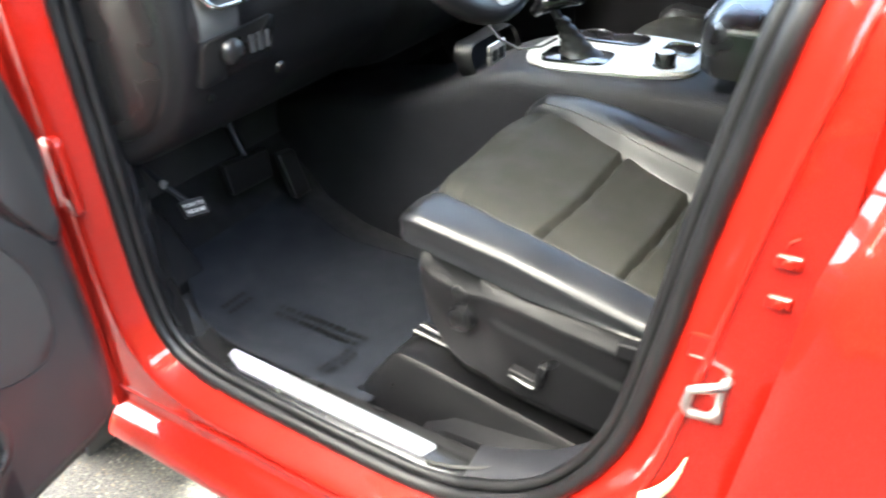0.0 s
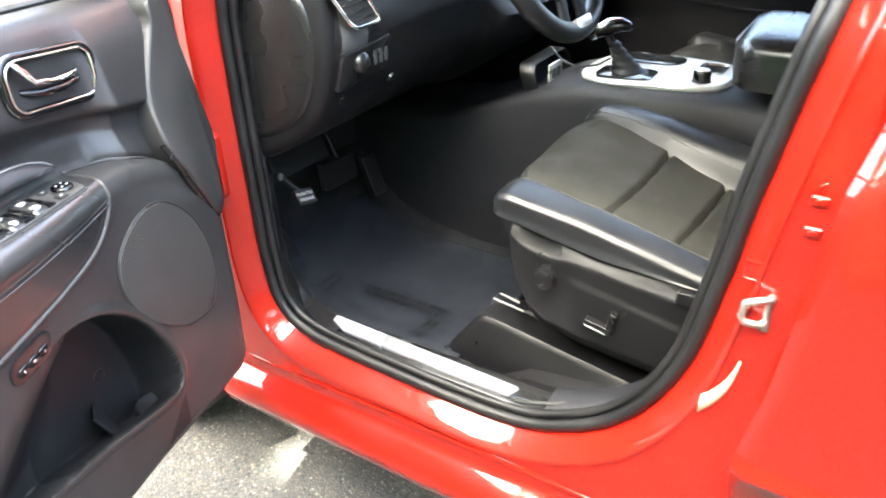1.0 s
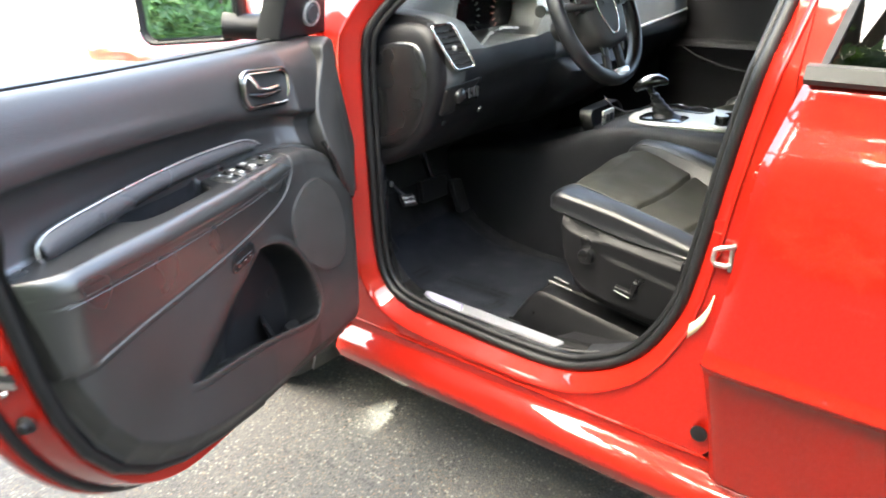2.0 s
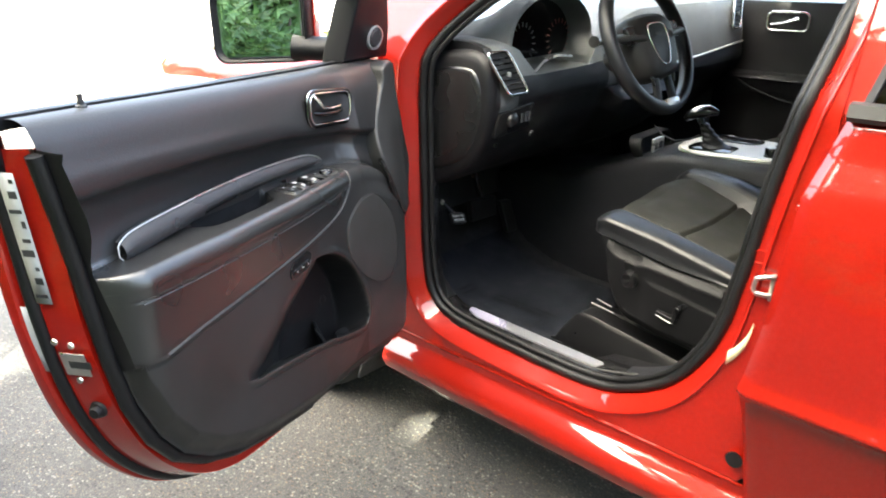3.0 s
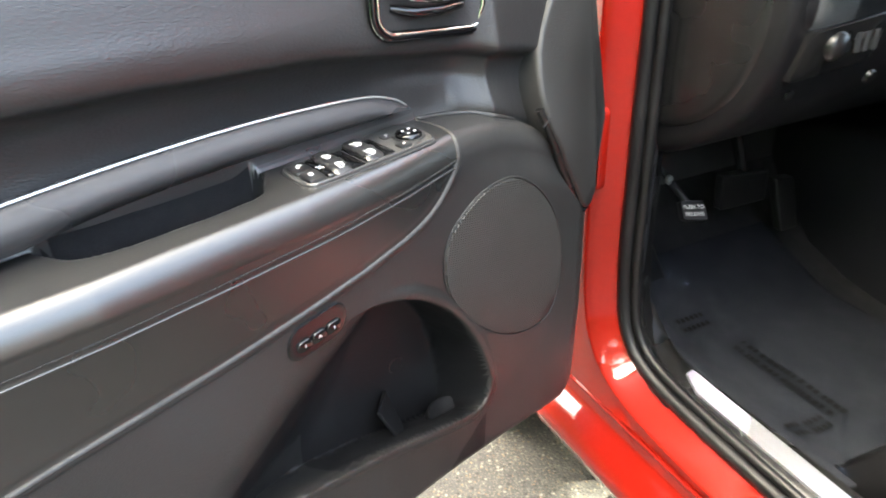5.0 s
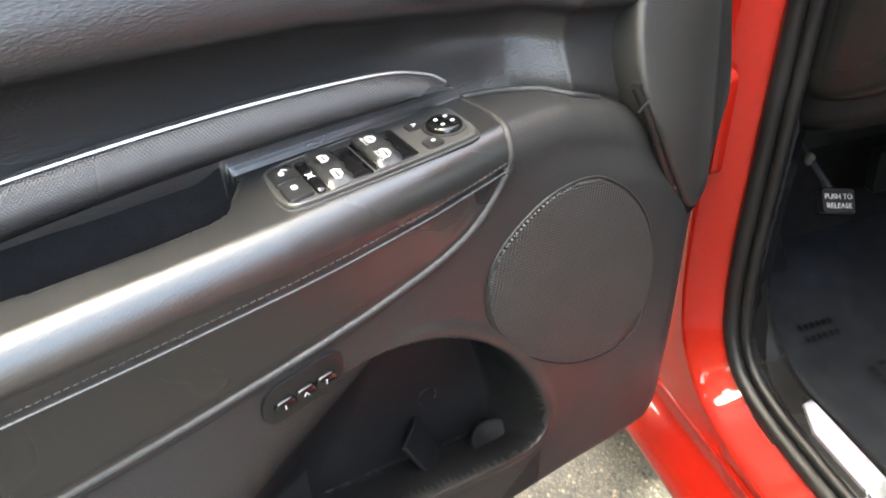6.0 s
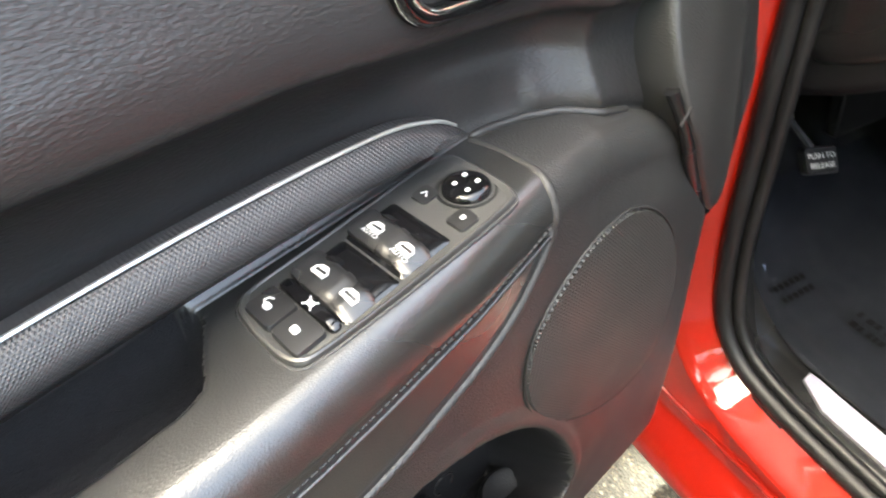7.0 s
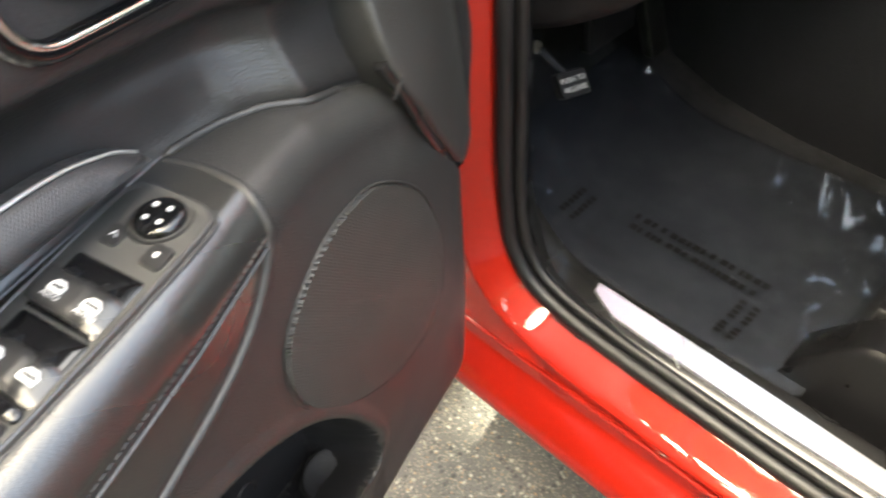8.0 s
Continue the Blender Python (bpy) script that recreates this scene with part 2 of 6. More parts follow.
class Shape:
    """Collects vertices and faces, in plan units."""

    def __init__(self):
        self.v, self.f = [], []

    def add(self, verts, faces):
        o = len(self.v)
        self.v += [tuple(p) for p in verts]
        self.f += [tuple(i + o for i in f) for f in faces]
        return self

    def grid(self, rows, close_u=False, close_v=False):
        """Quads over rows of equally many points."""
        nr, nc = len(rows), len(rows[0])
        verts = [p for r in rows for p in r]
        faces = []
        for i in range(nr if close_u else nr - 1):
            for j in range(nc if close_v else nc - 1):
                a, b = i * nc + j, i * nc + (j + 1) % nc
                c, d = ((i + 1) % nr) * nc + (j + 1) % nc, ((i + 1) % nr) * nc + j
                faces.append((a, b, c, d))
        return self.add(verts, faces)

    def loft(self, loops, caps=True):
        """Closed loops, one after the other, with flat ends."""
        self.grid(loops, close_v=True)
        n, o = len(loops[0]), len(self.v) - len(loops) * len(loops[0])
        if caps:
            self.f.append(tuple(o + i for i in reversed(range(n))))
            self.f.append(tuple(o + (len(loops) - 1) * n + i for i in range(n)))
        return self

    def box(self, x0, x1, y0, y1, z0, z1):
        v = [(x, y, z) for z in (z0, z1) for y in (y0, y1) for x in (x0, x1)]
        return self.add(v, [(0, 2, 3, 1), (4, 5, 7, 6), (0, 1, 5, 4), (2, 6, 7, 3), (0, 4, 6, 2), (1, 3, 7, 5)])

    def tube(self, pts, r, n=8, closed=False, flat=1.0):
        """A round bar along points; r is one radius or one for each point."""
        pts = [Vector(p) for p in pts]
        m = len(pts)
        loops, up = [], None
        for i, p in enumerate(pts):
            a = pts[(i - 1) % m] if closed or i else p
            b = pts[(i + 1) % m] if closed or i < m - 1 else p
            t = (b - a).normalized()
            if up is None:
                up = Vector((0, 0, 1)) if abs(t.z) < 0.9 else Vector((1, 0, 0))
            side = t.cross(up).normalized()
            up = side.cross(t).normalized()
            rad = r[i] if isinstance(r, (list, tuple)) else r
            loops.append([p + rad * (math.cos(2 * math.pi * k / n) * side + flat * math.sin(2 * math.pi * k / n) * up) for k in range(n)])
        if closed:
            return self.grid(loops, close_u=True, close_v=True)
        return self.loft(loops)

    def lathe(self, profile, centre, axis, n=24):
        """Turns (radius, height) pairs about an axis."""
        ax = Vector(axis).normalized()
        s = ax.orthogonal().normalized()
        t = ax.cross(s)
        c = Vector(centre)
        loops = [[c + h * ax + max(r, 1e-4) * (math.cos(2 * math.pi * k / n) * s + math.sin(2 * math.pi * k / n) * t) for k in range(n)] for r, h in profile]
        return self.loft(loops)

    def moved(self, fn):
        self.v = [tuple(fn(Vector(p))) for p in self.v]
        return self


def spline(pts, per=6, closed=False):
    """A smooth curve through points of any dimension."""
    n, out = len(pts), []
    P = [Vector(p) for p in pts]
    for i in range(n if closed else n - 1):
        p0 = P[(i - 1) % n] if closed or i else P[0]
        p1, p2 = P[i], P[(i + 1) % n]
        p3 = P[(i + 2) % n] if closed or i < n - 2 else P[-1]
        for k in range(per):
            t = k / per
            out.append(0.5 * ((2 * p1) + (p2 - p0) * t + (2 * p0 - 5 * p1 + 4 * p2 - p3) * t * t + (3 * p1 - p0 - 3 * p2 + p3) * t ** 3))
    if not closed:
        out.append(P[-1])
    return out


def lerp(x, table):
    """Piecewise straight interpolation in rising (x, y) pairs."""
    return float(np.interp(x, [a for a, _ in table], [b for _, b in table]))


def step(a, b, x):
    t = min(1.0, max(0.0, (x - a) / (b - a)))
    return t * t * (3 - 2 * t)


def rounded(w, h, r, n=5):
    """Outline of a rounded rectangle about the origin."""
    out = []
    for cx, cy, a0 in ((w / 2 - r, h / 2 - r, 0), (-w / 2 + r, h / 2 - r, 90), (-w / 2 + r, -h / 2 + r, 180), (w / 2 - r, -h / 2 + r, 270)):
        for k in range(n + 1):
            a = radians(a0 + 90 * k / n)
            out.append((cx + r * math.cos(a), cy + r * math.sin(a)))
    return out


def part(name, shape, mat, parent=None, label="", smooth=40, bevel=0.0, sub=0, place=None, weld=True, thick=0.0):
    """Links a shape as one mesh object, in metres, under its thing."""
    me = bpy.data.meshes.new(name)
    me.from_pydata([(x * K, y * K, z * K) for x, y, z in shape.v], [], shape.f)
    if weld:
        bm = bmesh.new()
        bm.from_mesh(me)
        bmesh.ops.remove_doubles(bm, verts=bm.verts, dist=1e-5)
        bmesh.ops.recalc_face_normals(bm, faces=bm.faces)
        bm.to_mesh(me)
        bm.free()
    me.materials.append(mat)
    if smooth:
        me.shade_smooth()
        me.set_sharp_from_angle(angle=radians(smooth))
    ob = new(name, me)
    if place is not None:
        ob.matrix_basis = place
    if parent is not None:
        ob.parent = parent
    if thick:
        md = ob.modifiers.new("thick", "SOLIDIFY")
        md.thickness, md.offset = thick, -1
    if bevel:
        md = ob.modifiers.new("bevel", "BEVEL")
        md.width, md.segments, md.limit_method, md.angle_limit = bevel, 3, "ANGLE", radians(40)
    if sub:
        md = ob.modifiers.new("smooth", "SUBSURF")
        md.levels = md.render_levels = sub
    if label:
        tagged(ob, label)
    return ob


def slab(outline, to_point, depths):
    """A plate from a flat outline; depths: (inset towards the middle as a factor, height) pairs; to_point(a, b, h) gives the place."""
    cx = sum(p[0] for p in outline) / len(outline)
    cy = sum(p[1] for p in outline) / len(outline)
    s = Shape()
    s.loft([[to_point(cx + (a - cx) * k, cy + (b - cy) * k, h) for a, b in outline] for k, h in depths])
    return s

# ---- ground ----
rows = []
far = [-4000, -1000, -300, -100, -40, -20, -10, -5, -2, 0, 2, 5, 10, 20, 40, 100, 300, 1000, 4000]
for x in far:
    rows.append([(x, y, 0.0) for y in far])
tagged(part("ground", Shape().grid(rows), ASPHALT, smooth=0), "worn grey asphalt driveway with pale stone chips", "ground", kind="structure")
s = Shape()
s.box(-900, -6.5, -400, 400, -0.1, 0.03)
tagged(part("pavement", s, CONCRETE, smooth=0), "pale sunlit concrete slab beyond the asphalt", "pavement", kind="structure")

# ---- the car ----
car = tagged(new("car"), "bright red sport utility vehicle with the driver's door standing open", "car")


def lean(z):
    """Inward lean of the body side above the belt line."""
    return max(0.0, z - 1.34) * 0.42


# outline of the driver's door opening, x and z, at the rubber seal
OPENING = [(-0.172, 1.15), (-0.172, 0.90), (-0.168, 0.71), (-0.138, 0.592), (-0.045, 0.533), (0.19, 0.512), (0.46, 0.508), (0.60, 0.545), (0.720, 0.628),
           (0.808, 0.775), (0.848, 0.95), (0.872, 1.10), (0.900, 1.25), (0.928, 1.38), (0.952, 1.50), (0.965, 1.60), (0.90, 1.67), (0.60, 1.715), (0.30, 1.68),
           (0.09, 1.565), (-0.055, 1.465), (-0.137, 1.38), (-0.166, 1.29)]
loop = spline(OPENING, 5, closed=True)


def ring(offset, y):
    """The opening's outline, grown by offset, at depth y."""
    n, out = len(loop), []
    for i, p in enumerate(loop):
        t = (loop[(i + 1) % n] - loop[i - 1]).normalized()
        q = p + offset * Vector((-t.y, t.x)) * -1
        shallow = 0.6 * step(0.72, 0.83, p.x) * step(0.72, 0.90, p.y) if y > -0.04 else 0.0
        out.append((min(max(q.x, -0.36), 0.99), y - (y + 0.04) * shallow + lean(q.y), max(q.y, 0.455)))
    return out


def ringpath(offset, y):
    return [Vector(p) for p in ring(offset, y)]


body = part("side_frame", Shape().grid([ring(0.014, 0.03), ring(0.0, -0.02), ring(-0.004, -0.045), ring(0.004, -0.056), ring(0.014, -0.072), ring(0.026, -0.091), ring(0.035, -0.105), ring(0.039, -0.1085), ring(0.042, -0.108), ring(0.044, -0.102), ring(0.085, -0.102), ring(0.13, -0.105), ring(0.20, -0.104), ring(0.26, -0.104)], close_v=True), RED_IN, car, "glossy red door jamb and sill", smooth=60)
part("door_seal", Shape().tube(ringpath(-0.010, -0.052), 0.013, 8, True), RUBBER, car, "black rubber seal round the door opening", smooth=80)
part("door_seal", Shape().tube(ringpath(-0.028, -0.040), 0.009, 8, True), RUBBER, car, smooth=80)
part("inner_lip", Shape().grid([ring(-0.022, -0.042), ring(-0.027, -0.034), ring(-0.025, -0.022), ring(-0.008, -0.006), ring(0.010, 0.03)], close_v=True), SATIN, car, "satin black trim lip inside the seal", smooth=60)

# rocker panel below the sill
prof = [(-0.1042, 0.454), (-0.1085, 0.453), (-0.110, 0.449), (-0.1085, 0.445), (-0.104, 0.443), (-0.105, 0.424), (-0.108, 0.417), (-0.120, 0.409), (-0.138, 0.394), (-0.150, 0.381), (-0.158, 0.366), (-0.161, 0.352), (-0.158, 0.343), (-0.148, 0.318), (-0.128, 0.288), (-0.07, 0.265), (0.02, 0.262)]
rows = []
for i in range(29):
    x = -0.275 + 2.6 * i / 28
    rows.append([(x, y, z) for y, z in prof])
part("rocker_panel", Shape().grid(rows), RED, car, "glossy red rocker panel under the door sill", smooth=35)
s = Shape()
s.lathe([(0.0, 0.0), (0.016, 0.0), (0.020, 0.004), (0.020, 0.008), (0.0, 0.010)], (0.905, -0.116, 0.523), (0, -1, 0), 16)
part("plug", s, RUBBER, car, "round black rubber plug")
s = Shape()
s.box(-2.1, 2.6, 0.02, 1.62, 0.262, 0.30)
part("underbody", s, MATT, car)
s = Shape()
s.box(-0.30, 0.0, -0.06, 0.02, 0.27, 0.53)
part("inner_sill", s, MATT, car)
part("rear_door_core", Shape().box(1.06, 2.4, -0.090, -0.05, 0.27, 1.34), MATT, car)
s = Shape()
s.grid([[(0.96, -0.099 + lean(z), z), (1.05, -0.10 + lean(z), z)] for z in (0.8, 1.0, 1.2, 1.34, 1.5, 1.66)])
part("pillar_skin", s, RED_IN, car, smooth=0, thick=0.01)
# hinge pillar in front of the opening and closed wall behind it
s = Shape()
s.grid([[(-0.27, -0.103, z), (-0.36, -0.105, z), (-0.42, -0.16, z)] for z in (0.40, 0.7, 1.0, 1.2, 1.36)])
part("hinge_pillar", s, RED_IN, car, smooth=0, thick=0.02)

# upper hinge of the open door: leaf on the pillar, knuckle, arm to the door
s = slab([(-0.205 + a, 0.968 + b) for a, b in rounded(0.050, 0.150, 0.014, 4)], lambda a, b, h: (a, -0.104 - h, b), ((1.0, -0.004), (1.0, 0.008), (0.94, 0.011), (0.5, 0.011)))
hinge = part("door_hinge", s, RED_IN, car, "red painted upper door hinge", smooth=40)
s = Shape().lathe([(0.0, 0.0), (0.011, 0.002), (0.013, 0.006), (0.013, 0.104), (0.011, 0.108), (0.0, 0.110)], (-0.222, -0.136, 0.914), (0, 0, 1), 16)
part("knuckle", s, RED_IN, hinge, smooth=50)
s = Shape().loft([[(-0.222 + k, -0.136 - d, z) for z, k in ((0.928, -0.006), (0.928, 0.006), (1.008, 0.006), (1.008, -0.006))] for d in (0.0, 0.03, 0.06)])
part("leaf", s, RED_IN, hinge, bevel=0.003)

# rear door: outer skin with crease, belt strip, glass
def front_edge(z):
    return lerp(z, [(0.40, 0.945), (0.60, 0.935), (0.74, 0.922), (0.76, 0.920), (0.92, 0.950), (1.10, 0.968), (1.20, 0.978), (1.29, 1.002), (1.36, 1.022)])


prof = [(-0.150, 0.425), (-0.158, 0.47), (-0.180, 0.58), (-0.203, 0.68), (-0.219, 0.735), (-0.231, 0.757), (-0.245, 0.767), (-0.2495, 0.773), (-0.2490, 0.780), (-0.2440, 0.793), (-0.2405, 0.812), (-0.2400, 0.86), (-0.2420, 0.95), (-0.2410, 1.06), (-0.2365, 1.155), (-0.2270, 1.212), (-0.2130, 1.246), (-0.2010, 1.272), (-0.1930, 1.300), (-0.1870, 1.322), (-0.182, 1.335), (-0.172, 1.345)]
fine = spline(prof, 4)
rows = []
for i in range(25):
    k = (i / 24) ** 1.6
    row = []
    for y, z in fine:
        x0 = front_edge(z)
        x = x0 + (2.15 - x0) * k
        row.append((x, y + 0.012 * max(0, 1 - (x - x0) / 0.02) + 0.02 * ((x - 1.5) / 1.0) ** 2, z))
    rows.append(row)
rows.insert(0, [(p[0] + 0.004, p[1] + 0.035, p[2]) for p in rows[0]])
rear = part("rear_door", Shape().grid(rows), RED, car, "closed glossy red rear door with a sharp lower crease", smooth=35, thick=0.004)
s = Shape()
s.loft([[(x, -0.186, 1.343), (x, -0.192, 1.352), (x, -0.186, 1.374), (x, -0.165, 1.376), (x, -0.165, 1.343)] for x in (1.020, 1.3, 1.7, 2.1)])
part("belt_strip", s, GRAIN, rear, "satin black belt strip")
s = Shape()
s.loft([[(1.035 + (z - 1.37) * 0.22, -0.178 + lean(z), z), (1.049 + (z - 1.37) * 0.22, -0.180 + lean(z), z), (1.049 + (z - 1.37) * 0.22, -0.165 + lean(z), z), (1.035 + (z - 1.37) * 0.22, -0.163 + lean(z), z)] for z in (1.372, 1.45, 1.55, 1.66)])
part("pillar_trim", s, SEATTRIM, rear, "satin black pillar trim")
s = Shape()
s.loft([[(1.046 + (z - 1.37) * 0.22, -0.170 + lean(z), z), (2.1, -0.165 + lean(z), z), (2.1, -0.160 + lean(z), z), (1.046 + (z - 1.37) * 0.22, -0.165 + lean(z), z)] for z in (1.35, 1.45, 1.55, 1.66)])
part("window", s, TINT, rear, "dark tinted rear door glass")

# roof, pillars, glass, far side
s = Shape()
s.loft([[(x, y, z) for y, z in ((0.02, 1.66), (0.06, 1.73), (0.2, 1.79), (0.82, 1.83), (1.44, 1.79), (1.58, 1.73), (1.62, 1.66), (1.5, 1.70), (0.82, 1.76), (0.14, 1.70))] for x in (0.25, 0.6, 1.2, 2.3)])
part("roof", s, RED, car, smooth=50)
# windscreen pillars from cowl to roof
for ya, yb in ((-0.075, 0.06), (1.70, 1.58)):
    sg = 1 if ya < 0 else -1
    s = Shape().loft([[(x, y, z), (x + 0.05, y + 0.035 * sg, z + 0.03), (x + 0.02, y + 0.06 * sg, z + 0.05), (x - 0.06, y + 0.03 * sg, z + 0.03), (x - 0.075, y - 0.0 * sg, z - 0.01)] for x, y, z in ((-0.43, ya, 1.31), (-0.20, ya + 0.05 * sg, 1.455), (0.03, ya + 0.09 * sg, 1.60), (0.30, yb + 0.06 * sg, 1.735))])
    part("windscreen_pillar", s, RED if ya < 0 else CABIN, car, smooth=50)
s = Shape()
s.grid([[(x, 0.82 + k * w, z - 0.02 * abs(k) ** 2) for k in (-1, -0.5, 0, 0.5, 1)] for x, w, z in ((-0.62, 0.82, 1.30), (-0.25, 0.78, 1.49), (0.05, 0.72, 1.64), (0.26, 0.66, 1.74))])
screen = part("windscreen", s, CLEAR, car, "clear windscreen", thick=0.004)
screen.visible_shadow = False
s = Shape()
s.box(-0.4, 2.3, 1.60, 1.66, 0.27, 1.34)
s.box(0.98, 1.10, 1.58, 1.64, 1.34, 1.72)
s.box(2.20, 2.34, -0.06, 1.66, 0.27, 1.72)
part("far_side", s, RED_IN, car, smooth=0, bevel=0.01)

# bonnet and front wing
def bonnet_row(x):
    top = lerp(x, [(-1.80, 1.165), (-1.70, 1.222), (-1.55, 1.258), (-1.42, 1.276), (-1.2, 1.294), (-0.8, 1.312), (-0.45, 1.325)])
    side = lerp(x, [(-1.80, -0.03), (-1.7, -0.13), (-1.5, -0.185), (-1.1, -0.20), (-0.42, -0.188)])
    half = [(side + 0.03, 0.30), (side, 0.50), (side - 0.005, 0.80), (side, 0.98), (side + 0.003, top - 0.10), (side + 0.012, top - 0.04), (side + 0.04, top - 0.008), (side + 0.12, top + 0.004), (side + 0.5, top + 0.022), (0.82, top + 0.03)]
    return [(x, y, z) for y, z in half] + [(x, 1.64 - y, z) for y, z in reversed(half[:-1])]


rows = [bonnet_row(-0.47 - 1.33 * i / 22) for i in range(23)]
front = part("bonnet", Shape().grid(rows), RED, car, "red bonnet and front wings in broken sunlight", smooth=50, thick=0.01)


rows = []
for x, k, lift in ((-1.80, 1.0, 0.0), (-1.84, 0.93, 0.02), (-1.86, 0.6, 0.03), (-1.865, 0.0, 0.03)):
    rows.append([(x, 0.82 + (p[1] - 0.82) * k, 0.70 + (p[2] - 0.70) * k + lift * 0) for p in bonnet_row(-1.80)])
nose = part("front_bumper", Shape().grid(rows), RED, car, smooth=50)
s = slab([(0.82 + a, 0.80 + b) for a, b in rounded(1.05, 0.20, 0.05, 4)], lambda a, b, h: (-1.862 - h, a, b), ((1.0, -0.02), (1.0, 0.008), (0.95, 0.012)))
part("grille", s, MATT, nose)


def wheel(x, y, out):
    w = part("wheel", Shape().lathe([(0.21, -0.11), (0.34, -0.125), (0.375, -0.105), (0.390, -0.06), (0.390, 0.06), (0.375, 0.105), (0.34, 0.125), (0.21, 0.11)], (x, y, 0.39), (0, out, 0), 40), TYRE, car, "black rubber tyre on an alloy rim", smooth=30)
    part("rim", Shape().lathe([(0.0, 0.05), (0.05, 0.08), (0.20, 0.06), (0.22, 0.10), (0.235, 0.10), (0.225, -0.09), (0.0, -0.09)], (x, y, 0.39), (0, out, 0), 30), SATIN, w)


wheel(-0.82, -0.005, -1)
wheel(-0.82, 1.65, 1)
wheel(2.10, -0.015, -1)
wheel(2.10, 1.66, 1)
s = Shape()
s.grid([[(-0.82 + 0.47 * math.cos(a), y, 0.42 + 0.47 * math.sin(a)) for y in (-0.17, 0.20)] for a in [radians(-25 + 230 * i / 20) for i in range(21)]])
part("wheel_arch_liner", s, MATT, car, thick=0.01)

# striker and label on the pillar behind the opening
s = Shape()
st = Vector((0.908, -0.100, 0.968))
s.tube([st + Vector(p) * 0.98 for p in ((0.016, 0.012, 0.020), (0.012, -0.014, 0.022), (-0.006, -0.024, 0.020), (-0.018, -0.024, 0.014), (-0.022, -0.022, -0.012), (-0.016, -0.022, -0.020), (0.004, -0.018, -0.022), (0.016, 0.012, -0.024))], 0.0055, 8)
striker = part("striker", s, STEEL, car, "bare steel door striker loop", smooth=60)
s = Shape()
s.box(0.914, 0.923, -0.108, -0.100, 0.931, 0.991)
part("striker_plate", s, STEEL, striker, bevel=0.002)

# hinge of the rear door in the gap behind the pillar
for zz in (1.10, 1.145):
    s = Shape().loft([[(x, y, z) for y, z in ((-0.098, zz - 0.008), (-0.107, zz - 0.007), (-0.107, zz + 0.007), (-0.098, zz + 0.008))] for x in (0.938, 0.950, 0.962)])
    part("rear_hinge", s, RED_IN, car, bevel=0.003)
    s = Shape().lathe([(0.0, 0.004), (0.004, 0.0035), (0.0055, 0.0)], (0.950, -0.107, zz), (0, -1, 0), 10)
    part("hinge_bolt", s, RED_IN, car)
s = Shape().tube([(0.946, -0.106, 1.160), (0.948, -0.108, 1.168), (0.954, -0.106, 1.172)], 0.002, 6)
part("hinge_pin", s, RED_IN, car)
# small stamped square on the pillar
s = slab([(0.889 + a, 1.024 + b) for a, b in rounded(0.026, 0.030, 0.004, 3)], lambda a, b, h: (a, -0.1035 - h, b), ((1.0, -0.002), (1.0, 0.0025), (0.9, 0.003), (0.85, 0.001), (0.5, 0.001)))
part("stamped_square", s, RED_IN, car)
# curved cream sticker on the lower pillar
lo = spline([(0.849, 0.752), (0.868, 0.776), (0.884, 0.806), (0.893, 0.838), (0.898, 0.872)], 4)
hi = spline([(0.851, 0.788), (0.866, 0.804), (0.880, 0.826), (0.890, 0.850), (0.896, 0.872)], 4)
s = Shape().grid([[(a.x, -0.1125, a.y), ((a.x + b.x) / 2, -0.1130, (a.y + b.y) / 2), (b.x, -0.1125, b.y)] for a, b in zip(lo, hi)])
jamb_sticker = part("sticker", s, CREAM, car, "small cream paper sticker on the red jamb", thick=0.0006)
part("print_bar", Shape().box(0.8585, 0.8600, -0.1142, -0.1132, 0.783, 0.790), MATT, jamb_sticker)

# ---- the open driver's door, built closed about its hinge line ----
HINGE = (-0.236 * K, -0.184 * K, 0)
SWING = pose(*HINGE, 0, 0, -74)
# shell outline: u along the door from the hinge, z up
SHELL = [(-0.02, 1.33), (-0.03, 1.05), (-0.03, 0.75), (0.00, 0.56), (0.08, 0.475), (0.30, 0.455), (0.60, 0.45), (0.78, 0.462), (0.92, 0.53), (1.03, 0.66), (1.095, 0.82), (1.125, 1.00), (1.135, 1.18), (1.145, 1.345)]
edge = spline(SHELL, 5)


def shell_row(inset, v):
    out = []
    n = len(edge)
    for i, p in enumerate(edge):
        t = (edge[min(i + 1, n - 1)] - edge[max(i - 1, 0)]).normalized()
        q = p + inset * Vector((-t.y, t.x))
        out.append((q.x, v, min(q.y, 1.35)))
    return out


s = Shape()
s.grid([[(0.55 + (p[0] - 0.55) * k, -0.052 - 0.03 * (1 - k), 0.95 + (p[2] - 0.95) * k) for p in shell_row(0, 0)] for k in (0.0, 0.5, 0.9, 1.0)] + [shell_row(0.0, -0.040), shell_row(0.004, -0.030), shell_row(0.022, -0.026), shell_row(0.026, -0.012), shell_row(0.034, 0.03), shell_row(0.050, 0.068), shell_row(0.075, 0.066), shell_row(0.085, 0.02)])
door = part("front_door", s, RED_IN, car, "open red driver's door with a black vinyl inner panel", smooth=40, place=SWING)
s = Shape()
s.tube([Vector(p) for p in shell_row(0.024, -0.012)], 0.013, 8)
part("door_edge_seal", s, RUBBER, door, "black rubber seal round the door edge", smooth=80)


# inner panel: one moulded surface with armrest ledge, pull cup and map pocket
def arm_z(u):
    return lerp(u, [(0.10, 1.045), (0.16, 1.075), (0.21, 1.100), (0.28, 1.123), (0.36, 1.131), (0.42, 1.130), (0.6, 1.127), (0.9, 1.122), (1.1, 1.114)])


